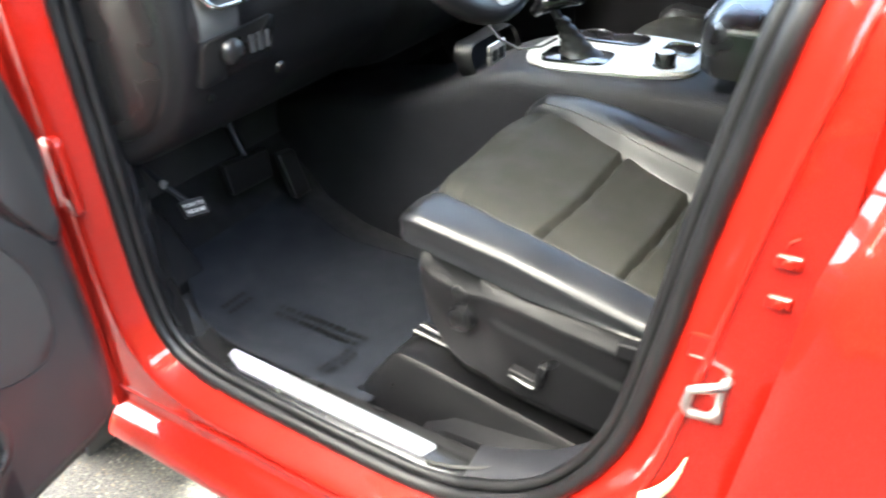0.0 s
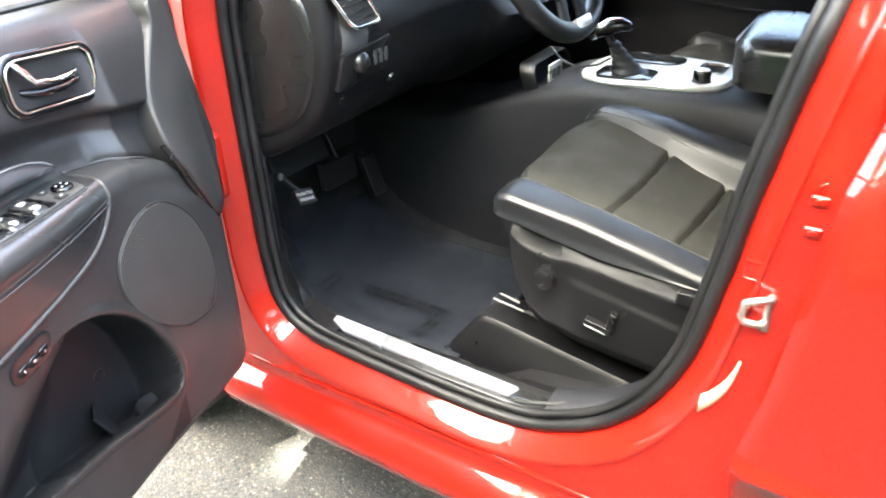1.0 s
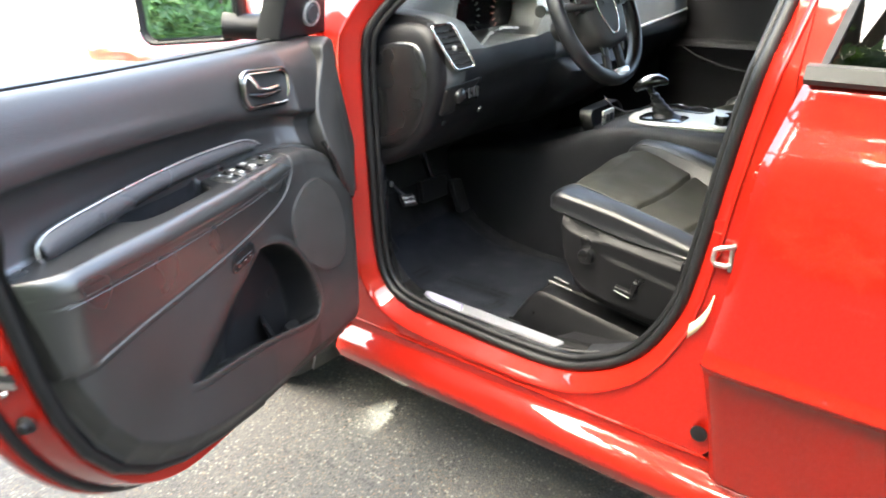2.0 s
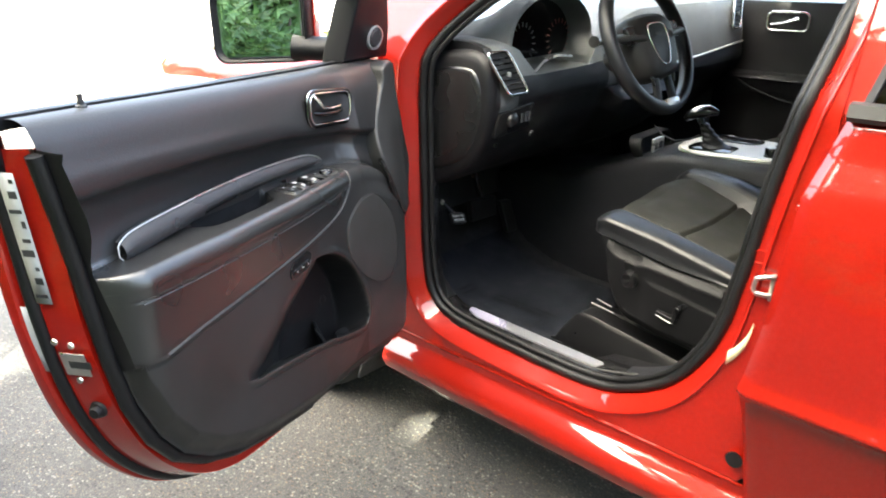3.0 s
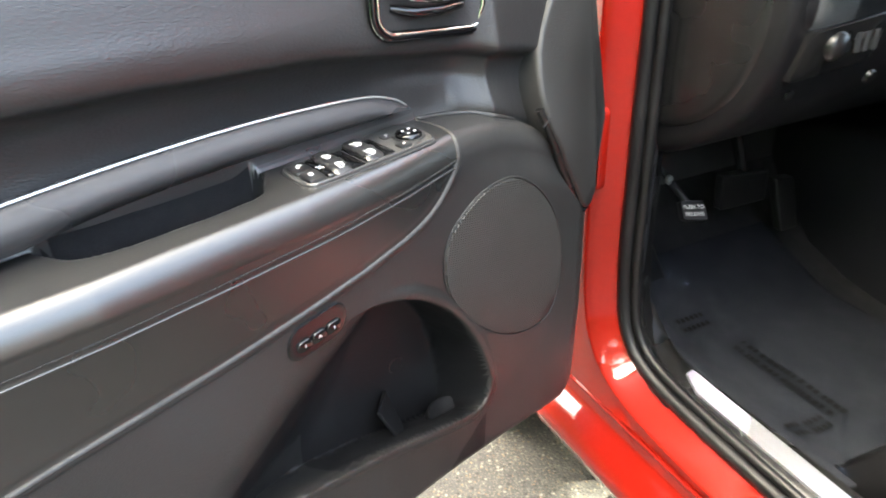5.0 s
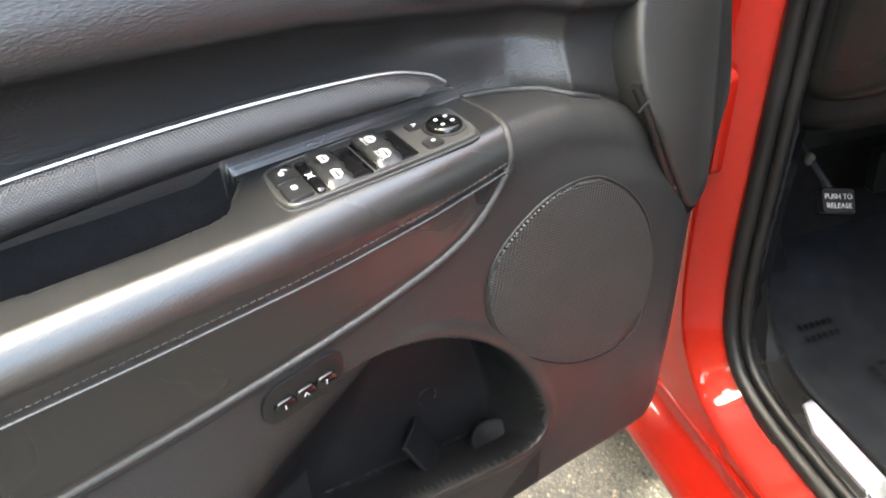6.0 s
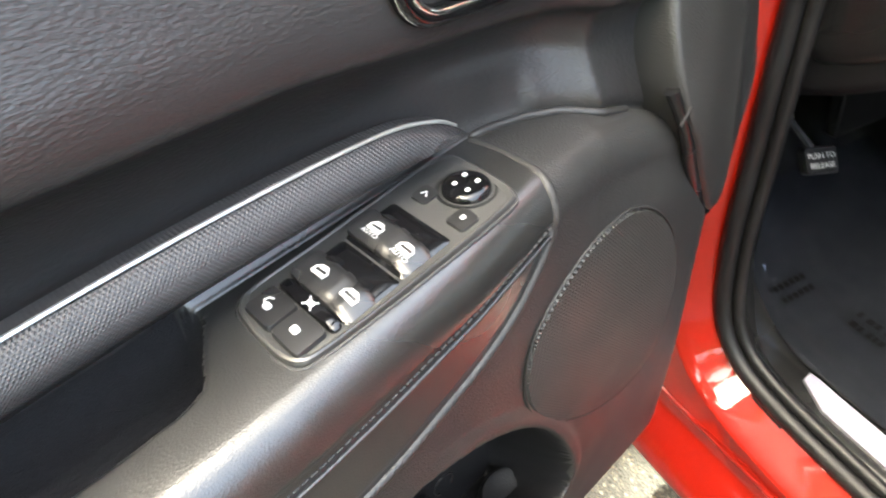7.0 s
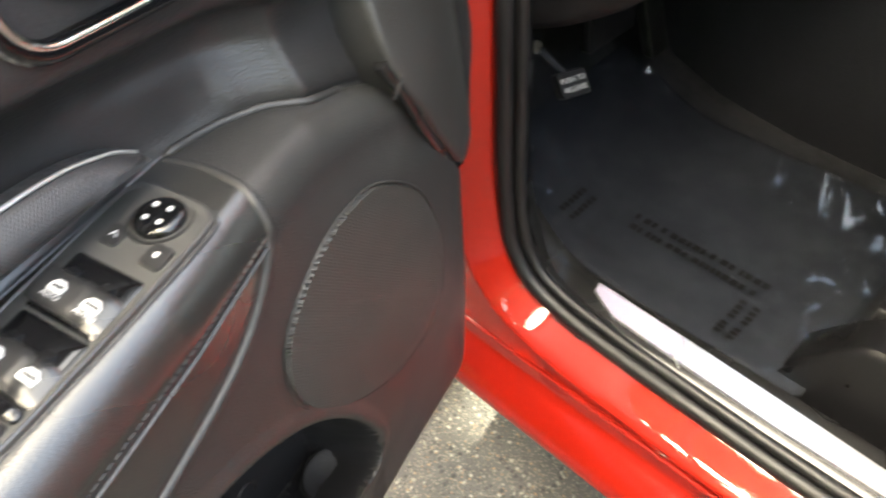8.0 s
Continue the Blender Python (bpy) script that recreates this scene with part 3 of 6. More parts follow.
def arm_v(u):
    return lerp(u, [(0.10, 0.136), (0.20, 0.142), (0.30, 0.150), (0.37, 0.160), (0.45, 0.171), (0.58, 0.180), (0.8, 0.184), (1.0, 0.172), (1.1, 0.152)])


def low_v(u):
    return lerp(u, [(0.10, 0.146), (0.25, 0.151), (0.40, 0.159), (0.52, 0.168), (1.1, 0.166)])


def belt(u):
    """Rise of the door's upper edge towards the rear."""
    return lerp(u, [(0.0, -0.012), (0.35, -0.003), (0.72, 0.009), (0.97, 0.020), (1.14, 0.026)])


def floor_z(u):
    return lerp(u, [(0.012, 0.62), (0.03, 0.56), (0.06, 0.520), (0.10, 0.503), (0.16, 0.506), (0.25, 0.516), (0.35, 0.525), (0.52, 0.535), (0.66, 0.55), (0.78, 0.575), (0.87, 0.615), (0.94, 0.67), (0.99, 0.745), (1.025, 0.84), (1.045, 0.95), (1.058, 1.06), (1.075, 1.2), (1.10, 1.36)])


def inside_distance(poly, u, z):
    """Distance to a closed outline, positive inside."""
    best, odd = 1e9, False
    n = len(poly)
    for i in range(n):
        (ax, ay), (bx, by) = poly[i], poly[(i + 1) % n]
        dx, dy = bx - ax, by - ay
        t = min(1, max(0, ((u - ax) * dx + (z - ay) * dy) / (dx * dx + dy * dy + 1e-12)))
        best = min(best, math.hypot(u - ax - t * dx, z - ay - t * dy))
        if (ay > z) != (by > z) and u < (bx - ax) * (z - ay) / (by - ay) + ax:
            odd = not odd
    return best if odd else -best


POCKET = [tuple(p) for p in spline([(0.790, 0.776), (0.765, 0.835), (0.688, 0.896), (0.60, 0.942), (0.535, 0.963), (0.478, 0.956), (0.430, 0.932), (0.380, 0.888), (0.338, 0.826), (0.308, 0.752), (0.306, 0.707), (0.334, 0.688), (0.42, 0.708), (0.52, 0.738), (0.66, 0.757)], 3, True)]
CUP = [tuple(p) for p in spline([(0.588, 0.066), (0.598, 0.108), (0.618, 0.127), (0.70, 0.130), (0.755, 0.128), (0.790, 0.118), (0.806, 0.095), (0.808, 0.068), (0.72, 0.064)], 3, True)]
# border of the upholstered side: front end of the armrest, then the long crease
CREASE = [tuple(p) for p in spline([(0.356, 1.16), (0.357, 1.128), (0.361, 1.106), (0.374, 1.082), (0.403, 1.053), (0.441, 1.035), (0.489, 1.023), (0.546, 1.011), (0.605, 0.999), (0.70, 0.983), (0.80, 0.970), (0.912, 0.955), (1.14, 0.915)], 3)] + [(1.14, 1.3), (0.356, 1.3)]


def seam_drop(u):
    """How far the stitched seam runs below the top of the armrest."""
    return lerp(u, [(0.36, 0.028), (0.45, 0.035), (0.54, 0.041), (0.7, 0.047), (0.9, 0.051), (1.1, 0.046)])


def side_v(u, z):
    """Depth of the upholstered side under the armrest edge."""
    d, va = arm_z(u) - 0.032 - z, arm_v(u)
    v = va - (va - low_v(u) - 0.0005) * step(-0.03, 0.12, d)
    return v - 0.0013 * math.exp(-((d + 0.032 - seam_drop(u) - 0.004) / 0.003) ** 2)


def lower_v(u, z):
    """Depth of the hard lower panel."""
    d = z - floor_z(u)
    v = low_v(u) - 0.05 * (1 - step(0.0, 0.075, d)) - 0.01 * (1 - step(0, 0.25, d))
    return v + (arm_v(u) - v) * (1 - step(0.0, 0.05, arm_z(u) - 0.032 - z))


def front_round(u, upper=0.0):
    """Rounding of the panel towards its hinge end; upper: 1 above the armrest."""
    t = min(1.0, max(0.0, (u - 0.012 - 0.048 * upper) / (0.090 - 0.045 * upper)))
    return 0.22 + 0.78 * math.sin(0.5 * math.pi * t)


def ledge_v(u):
    """Where the ledge meets the upper wall of the panel."""
    return min(lerp(u, [(0.10, 0.152), (0.212, 0.148), (0.230, 0.138), (0.245, 0.124), (0.261, 0.110), (0.283, 0.095), (0.305, 0.084), (0.33, 0.078), (0.36, 0.075), (0.41, 0.074)]), arm_v(u) - 0.030)


def ledge_rise(u):
    return lerp(u, [(0.10, 0.0), (0.215, 0.001), (0.25, 0.004), (0.30, 0.002), (0.36, 0.001), (0.395, 0.0)])


def panel_profile(u):
    za, va, zb = arm_z(u), arm_v(u), floor_z(u)
    zp = lerp(u, [(0.10, 1.17), (0.29, 1.205), (0.5, 1.235), (0.7, 1.243), (0.92, 1.245), (1.1, 1.24)])
    vin = ledge_v(u)
    zin = za + ledge_rise(u)
    vr = 0.066 + 0.022 * (1 - step(0.20, 0.50, u))
    w = (1 - step(0.24, 0.36, u)) * (vin - vr)
    keys = [(0.012, 1.366), (0.040, 1.367), (0.062 + 0.06 * w, 1.358), (0.078 + 0.22 * w, 1.335), (0.090 + 0.52 * w, 1.295), (0.097 + 0.76 * w, zp + 0.03), (0.095 + 0.88 * w, zp + 0.008), (max(0.077, vr - 0.010) + 0.86 * w, zp - 0.006), (max(0.062, vr - 0.014) + 0.90 * w, zp - 0.026), (vr - 0.010 + 0.93 * w, (zp + za) / 2), (min(vr, vin - 0.006) + 0.97 * w, zin + 0.014), (vin - 0.002, zin + 0.003), (vin, zin)]
    top = spline(keys[:-1], 5) + [Vector((vin - 0.002 + 0.002 * k / 6, zin + 0.003 * (1 - k / 6) ** 2)) for k in range(1, 7)]
    ledge = [Vector((vin + (va - 0.022 - vin) * k / 36, zin + (za - zin) * k / 36 + 0.001 * math.sin(math.pi * k / 36))) for k in range(1, 37)]
    bend = [Vector((va - 0.022 + 0.022 * math.sin(a), za - 0.032 + 0.032 * math.cos(a))) for a in [radians(90 * k / 12) for k in range(1, 13)]]
    z1, low = za - 0.032, []
    for k in range(1, 231):
        z = z1 + (zb - z1) * k / 230
        v = lower_v(u, z)
        if z > 0.88 and u > 0.31:
            d = inside_distance(CREASE, u, z)
            w = step(-0.003, 0.005, d)
            v += (side_v(u, z) - v) * w + 0.0027 * (1 - step(1.088, 1.112, z)) * math.exp(-((d + 0.003) / 0.0035) ** 2) - 0.0012 * math.exp(-((d - 0.007) / 0.005) ** 2)
        low.append(Vector((v, z)))
    return [Vector((q.x, q.y + belt(u) * step(1.20, 1.33, q.y))) for q in top] + ledge + bend + low


rows = []
N = 372
for i in range(N):
    u = 0.012 + (1.098 - 0.012) * i / (N - 1)
    row = []
    zb = floor_z(u)
    for q in panel_profile(u):
        v, z = q.x, max(q.y, zb)
        upper = step(1.06, 1.16, z)
        fr = front_round(u, upper)
        re = 1 - min(1.0, max(0.0, (u - 0.05 * step(1.12, 1.25, z) - 0.985) / 0.095)) ** 2.6 * (1 - step(1.33, 1.36, z))
        v = 0.070 + (v - 0.070) * (fr if v > 0.07 else 1) * (0.15 + 0.85 * re if v > 0.07 else 1)
        if 0.66 < z < 1.0 and v > 0.13 and 0.28 < u < 0.84:
            d = inside_distance(POCKET, u, z)
            slope = ((u - 0.792) * (0.968 - 0.776) - (z - 0.776) * (0.52 - 0.792)) / 0.333
            deep = min(step(-0.001, 0.014, d), step(-0.035, 0.13, -slope) ** 1.3)
            rise = z - lerp(u, [(0.306, 0.707), (0.334, 0.688), (0.42, 0.708), (0.52, 0.738), (0.66, 0.757), (0.79, 0.776)])
            z -= 0.085 * deep * max(0.0, 1 - max(0.0, rise) / 0.12)
            v -= 0.105 * deep - 0.004 * step(-0.022, -0.008, d) * (1 - step(-0.003, 0.006, d)) * step(-0.01, 0.05, -slope)
        if z > arm_z(u) - 0.004 and 0.57 < u < 0.83 and z < arm_z(u) + 0.03:
            d = inside_distance(CUP, u, v)
            z -= 0.060 * step(-0.002, 0.009 if v > 0.085 else 0.003, d) * (1 - step(0.005, 0.018, z - arm_z(u)))
        row.append((max(u, 0.012 + 0.058 * step(1.0, 1.1, z)), v, z))
    rows.append(row)
s = Shape().grid(rows)
panel = part("inner_panel", s, GRAIN, door, "moulded charcoal vinyl door panel with armrest and map pocket", smooth=70)
panel.data.materials.append(HIDE)
panel.data.materials.append(PAD)
panel.data.materials.append(CARPET)
panel.data.materials.append(POCKETSHADE)
# faces inside the map pocket get the plastic with shade in its colour
for f in panel.data.polygons:
    c = f.center / K
    rise = ledge_rise(c.x)
    if 0.57 < c.x < 0.83 and arm_z(c.x) - 0.09 < c.z < arm_z(c.x) - 0.003 and inside_distance(CUP, c.x, c.y) > -0.003:
        f.material_index = 3
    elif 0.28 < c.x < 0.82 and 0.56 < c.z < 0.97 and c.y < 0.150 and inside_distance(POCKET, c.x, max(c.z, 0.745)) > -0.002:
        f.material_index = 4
    elif c.z > arm_z(c.x) + rise + 0.008 and 0.12 < c.x:
        f.material_index = 1
    elif c.z > 0.88 and c.x > 0.358 and (c.z > arm_z(c.x) - 0.03 or inside_distance(CREASE, c.x, c.z) > 0):
        f.material_index = 2
# raised bead along the ledge in front of the switches
bead = []
for i in range(28):
    u = 0.214 + 0.143 * (i / 27) ** 1.2
    bead.append((u, ledge_v(u) + 0.001, arm_z(u) + ledge_rise(u) + 0.0012))
part("ledge_bead", Shape().tube(bead, [0.0012] + [0.0034] * 26 + [0.0018], 10), GRAIN, door, smooth=80)
# soft piping round the front of the armrest and along the crease of its side
line = [(u, v, arm_z(u) + h) for u, v, h in ((0.358, 0.078, -0.001), (0.355, 0.095, -0.001), (0.354, 0.112, -0.001), (0.355, 0.128, -0.0015), (0.357, 0.141, -0.003), (0.359, 0.150, -0.009))] + [(u, side_v(u, z) - 0.0014, z) for u, z in CREASE[2:-2] if 0.345 < u < 1.0 and z < 1.112]
part("piping", Shape().tube(spline(line, 2), 0.0042, 10), GRAIN, door, smooth=80)
# side wall of the panel back to the shell
s = Shape()
rim = [(r[-1][0], r[-1][1], r[-1][2]) for r in rows]
s.grid([rim, [(u, 0.072, z - 0.004) for u, v, z in rim]])
s.grid([[(rows[0][j][0], rows[0][j][1], rows[0][j][2]) for j in range(0, len(rows[0]), 3)], [(rows[0][j][0] - 0.004, 0.05, rows[0][j][2]) for j in range(0, len(rows[0]), 3)]])
part("panel_edge", s, RUBBER, door, "black rubbery edge of the door panel")
s = Shape().tube([(u + 0.006, 0.084, z - 0.006) for u, v, z in rim if u > 0.5], 0.016, 8)
part("panel_edge", s, RUBBER, door, smooth=80)
# stitched seam along the armrest: short raised stitches
s = Shape()
for i in range(110):
    u0 = 0.368 + 0.0060 * i
    s.tube([(u, side_v(u, arm_z(u) - seam_drop(u)) + 0.0005, arm_z(u) - seam_drop(u)) for u in (u0, u0 + 0.0042)], 0.0008, 5)
tagged(part("stitching", s, THREAD, door), kind="stuff")
s = Shape().tube([(u, side_v(u, arm_z(u) - seam_drop(u) - 0.0085) + 0.0002, arm_z(u) - seam_drop(u) - 0.0085) for u in [0.362 + 0.66 * i / 60 for i in range(61)]], 0.0016, 8)
part("seam_fold", s, PAD, door, smooth=80)
# belt strip and window channel
s = Shape()
s.loft([[(u, 0.016, 1.350 + belt(u)), (u, 0.016, 1.371 + belt(u)), (u, 0.004, 1.374 + belt(u)), (u, -0.004, 1.371 + belt(u)), (u, -0.004, 1.350 + belt(u))] for u in (0.02, 0.35, 0.72, 0.97, 1.13)])
s.loft([[(u, -0.022, 1.340 + belt(u)), (u, -0.022, 1.368 + belt(u)), (u, -0.036, 1.368 + belt(u)), (u, -0.050, 1.340 + belt(u))] for u in (0.02, 0.35, 0.72, 0.97, 1.13)])
part("belt_seal", s, RUBBER, door, "black window seal along the door top", smooth=60)
# window surround: rear post, header, front post; glass is wound down
s = Shape()
s.tube([(1.115, -0.012, 1.30), (1.125, 0.0, 1.37), (1.150, 0.045, 1.50), (1.165, 0.09, 1.61), (1.12, 0.12, 1.665), (0.95, 0.135, 1.70), (0.7, 0.14, 1.71), (0.45, 0.125, 1.665), (0.25, 0.085, 1.58), (0.12, 0.030, 1.53), (0.06, 0.01, 1.42)], 0.024, 10)
part("window_surround", s, SATIN, door, "black window frame of the open door", smooth=60)
# sail panel with tweeter
sail = [(-0.03, 1.355), (0.188, 1.362), (0.186, 1.40), (0.172, 1.53), (0.170, 1.60), (0.10, 1.60), (0.035, 1.535), (-0.01, 1.44)]
s = slab(sail, lambda a, b, h: (a, h + 0.3 * max(0, b - 1.37), b), ((0.97, 0.040), (1.0, 0.034), (1.0, -0.03)))
part("sail_panel", s, SEATTRIM, door, "black triangular mirror corner panel", bevel=0.003)
c = (0.062, 0.055, 1.415)
s = Shape().lathe([(0.0, 0.010), (0.020, 0.010), (0.026, 0.004), (0.026, -0.012)], c, (0.1, 1, -0.15), 26)
part("tweeter", s, MATT, door, "round black tweeter grille")
s = Shape().lathe([(0.026, 0.0), (0.028, 0.008), (0.032, 0.007), (0.034, 0.0), (0.034, -0.014), (0.026, -0.014)], c, (0.1, 1, -0.15), 26)
part("tweeter_ring", s, SILVER, door, "grey tweeter ring")
# cover over the hinge side
hc = [(0.104, 1.346), (0.045, 1.350), (0.038, 1.25), (0.038, 1.13), (0.044, 1.07), (0.056, 1.01), (0.060, 0.975), (0.060, 0.945), (0.082, 0.934), (0.122, 0.990), (0.160, 1.052), (0.188, 1.115), (0.176, 1.19), (0.136, 1.27), (0.114, 1.31)]
s = slab([tuple(p) for p in spline(hc, 3, True)], lambda a, b, h: (a, h + (0.12 * (a - 0.06) + 0.041 * (1 - step(1.06, 1.22, b)) if h > 0.05 else 0), b), ((0.94, 0.106), (0.985, 0.103), (1.0, 0.096), (1.0, 0.03)))
part("hinge_cover", s, GRAIN, door, "black plastic cover on the door's hinge edge", smooth=50)
lip = spline([(0.190, 1.118), (0.160, 1.052), (0.122, 0.988), (0.082, 0.931), (0.060, 0.944)], 5)
s = Shape().tube([(q.x, 0.094 + 0.12 * (q.x - 0.06) + 0.041 * (1 - step(1.06, 1.22, q.y)), q.y) for q in lip], 0.0065, 10)
part("cover_lip", s, SATIN, door, "glossy rolled lower edge of the hinge cover", smooth=80)
s = Shape().tube([(0.205, 0.158, 1.100), (0.194, 0.157, 1.106), (0.188, 0.1565, 1.109)], 0.0012, 6)
s.tube([(0.178, 0.144, 1.130), (0.13, 0.132, 1.150), (0.085, 0.122, 1.162)], 0.0011, 6)
part("cover_slit", s, SEATTRIM, door)
# woven trim strip with a bright upper edge
strip_top = [(0.381, 1.158), (0.402, 1.171), (0.452, 1.183), (0.58, 1.189), (0.72, 1.186), (0.86, 1.176), (0.955, 1.165), (0.985, 1.152)]
strip_low = [(0.381, 1.156), (0.42, 1.154), (0.50, 1.155), (0.618, 1.154), (0.744, 1.147), (0.86, 1.132), (0.955, 1.119), (0.985, 1.117)]
tp, lp = spline(strip_top, 6), spline(strip_low, 6)
rows2 = []
for a, b in zip(tp, lp):
    rows2.append([(a.x, 0.074, a.y - 0.001), (a.x, 0.086, a.y)] + [(a.x + (b.x - a.x) * t, 0.087 + 0.011 * math.sin(math.pi * t) + 0.006 * t, a.y + (b.y - a.y) * t) for t in (0.15, 0.4, 0.7, 1.0)] + [(b.x, 0.066, b.y - 0.004)])
strip = part("trim_strip", Shape().grid(rows2), WEAVE, door, "dark woven trim strip with a bright edge", smooth=50)
s = Shape().tube([(a.x, 0.0875, a.y + 0.0005) for a in tp] + [(0.991, 0.088, 1.146), (0.993, 0.090, 1.127), (0.986, 0.092, 1.117)], 0.0014, 6)
part("bright_edge", s, EDGE, door, "thin silver edge of the trim strip")
# release handle
ringpts = []
for k, (a, b) in enumerate(rounded(0.172, 0.080, 0.026, 6)):
    ringpts.append((0.344 + a, 0.099, 1.280 + b + 0.10 * a))
s = Shape().tube(ringpts, 0.0068, 8, True)
part("handle_bezel", s, GLOSS, door, "gloss black door handle surround with chrome edges", smooth=80)
for k, vv, r in ((1.055, 0.1015, 0.0011), (0.955, 0.1040, 0.0022)):
    s = Shape().tube([(0.344 + (p[0] - 0.344) * k, vv, 1.280 + (p[2] - 1.280) * (k + (0.05 if k > 1 else -0.04))) for p in ringpts], r, 6, True)
    part("handle_edge", s, CHROME, door, smooth=80)
s = Shape().tube([(0.272, 0.1040, 1.246), (0.2655, 0.1045, 1.262), (0.2650, 0.1045, 1.285), (0.2670, 0.1040, 1.300)], [0.002, 0.0042, 0.0042, 0.002], 8)
part("handle_edge", s, CHROME, door, smooth=80)
s = slab([(p[0], p[2]) for p in ringpts], lambda a, b, h: (a, h, b), ((0.98, 0.099), (0.93, 0.080), (0.80, 0.074), (0.3, 0.072)))
s.f = s.f[:-2] + [s.f[-1]]
part("handle_cup", s, GLOSS, door, "dark dished handle recess", smooth=60)
s = Shape()
s.tube([(0.406, 0.096, 1.320), (0.397, 0.105, 1.306), (0.385, 0.109, 1.289), (0.352, 0.109, 1.281), (0.318, 0.107, 1.279), (0.296, 0.098, 1.281)], [0.008, 0.010, 0.0065, 0.0050, 0.0062, 0.005], 10, flat=0.6)
part("handle_lever", s, CHROME, door, "chrome release lever", smooth=80)
s = Shape().tube([(0.400, 0.090, 1.276), (0.375, 0.102, 1.270), (0.340, 0.104, 1.267), (0.305, 0.101, 1.268), (0.288, 0.090, 1.270)], [0.008, 0.011, 0.011, 0.010, 0.006], 10, flat=0.6)
part("lever_back", s, GLOSS, door, "gloss black underside of the lever", smooth=80)
# lock pin
s = Shape().lathe([(0.011, 0.0), (0.010, 0.004), (0.0065, 0.006), (0.0050, 0.018), (0.0062, 0.024), (0.0, 0.026)], (0.965, 0.028, 1.386), (0, 0, 1), 14)
part("lock_pin", s, MATT, door, "small black lock pin")
# speaker grille
SPK = spline([(0.392, 0.956), (0.382, 1.000), (0.348, 1.030), (0.300, 1.047), (0.244, 1.040), (0.190, 0.998), (0.155, 0.943), (0.138, 0.872), (0.150, 0.795), (0.190, 0.772), (0.262, 0.790), (0.335, 0.846), (0.378, 0.905)], 5, True)


def grille_material():
    m = material("speaker_mesh", (0.022, 0.0212, 0.019), 0.5, vary=0.05)
    n, l = m.node_tree.nodes, m.node_tree.links
    co = n.new("ShaderNodeTexCoord")
    mp = n.new("ShaderNodeMapping")
    mp.inputs["Rotation"].default_value = (0, radians(12), 0)
    l.new(co.outputs["Object"], mp.inputs[0])
    bumps = []
    for direction, sc in (("X", 80), ("Z", 105)):
        w = n.new("ShaderNodeTexWave")
        w.wave_type, w.bands_direction = "BANDS", direction
        w.inputs["Scale"].default_value = sc
        l.new(mp.outputs[0], w.inputs["Vector"])
        bumps.append(w)
    mul = n.new("ShaderNodeMath")
    mul.operation = "MULTIPLY"
    l.new(bumps[0].outputs[1], mul.inputs[0])
    l.new(bumps[1].outputs[1], mul.inputs[1])
    bp = n.new("ShaderNodeBump")
    bp.inputs["Strength"].default_value, bp.inputs["Distance"].default_value = 1.0, 0.0015
    l.new(mul.outputs[0], bp.inputs["Height"])
    l.new(bp.outputs[0], n["Principled BSDF"].inputs["Normal"])
    holes = n.new("ShaderNodeMapRange")
    holes.inputs["From Min"].default_value, holes.inputs["From Max"].default_value = 0.15, 0.5
    holes.inputs["To Min"].default_value, holes.inputs["To Max"].default_value = 1.0, 0.03
    l.new(mul.outputs[0], holes.inputs["Value"])
    mx = n.new("ShaderNodeMix")
    mx.data_type, mx.blend_type = "RGBA", "MULTIPLY"
    mx.inputs[0].default_value = 1.0
    b = n["Principled BSDF"]
    l.new(b.inputs["Base Color"].links[0].from_socket, mx.inputs[6])
    l.new(holes.outputs[0], mx.inputs[7])
    l.new(mx.outputs[2], b.inputs["Base Color"])
    return m


def panel_v(u, z):
    """Depth of the lower panel's face."""
    v = lower_v(u, z)
    return 0.070 + (v - 0.070) * front_round(u)


GRILLE = grille_material()
s = slab([tuple(p) for p in SPK], lambda a, b, h: (a, panel_v(max(a, 0.17), b) + h, b), ((0.05, 0.0065), (0.5, 0.006), (0.85, 0.0045), (0.97, 0.003), (1.0, -0.004)))
part("speaker_grille", s, GRILLE, door, "oval black speaker mesh in the door panel", smooth=50)
s = Shape().tube([(p.x, panel_v(max(p.x, 0.16), p.y) + 0.001, p.y) for p in SPK], 0.0013, 6, True)
part("speaker_rim", s, GRAIN, door, smooth=80)
# bottle holder inside the pocket, in the same shade-darkened plastic
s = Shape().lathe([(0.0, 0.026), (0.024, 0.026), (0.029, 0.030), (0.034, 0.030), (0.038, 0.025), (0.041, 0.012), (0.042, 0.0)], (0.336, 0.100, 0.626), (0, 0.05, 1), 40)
part("bottle_holder", s, POCKETSHADE, door, "round bottle holder in the pocket")
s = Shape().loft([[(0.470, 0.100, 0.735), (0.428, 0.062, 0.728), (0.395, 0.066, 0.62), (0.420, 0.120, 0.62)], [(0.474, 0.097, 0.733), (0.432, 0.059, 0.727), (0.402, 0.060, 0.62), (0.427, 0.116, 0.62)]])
part("pocket_divider", s, POCKETSHADE, door, bevel=0.0015)
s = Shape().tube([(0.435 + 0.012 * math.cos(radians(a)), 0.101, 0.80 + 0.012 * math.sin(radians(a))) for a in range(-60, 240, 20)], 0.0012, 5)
part("pocket_mark", s, POCKETSHADE, door)
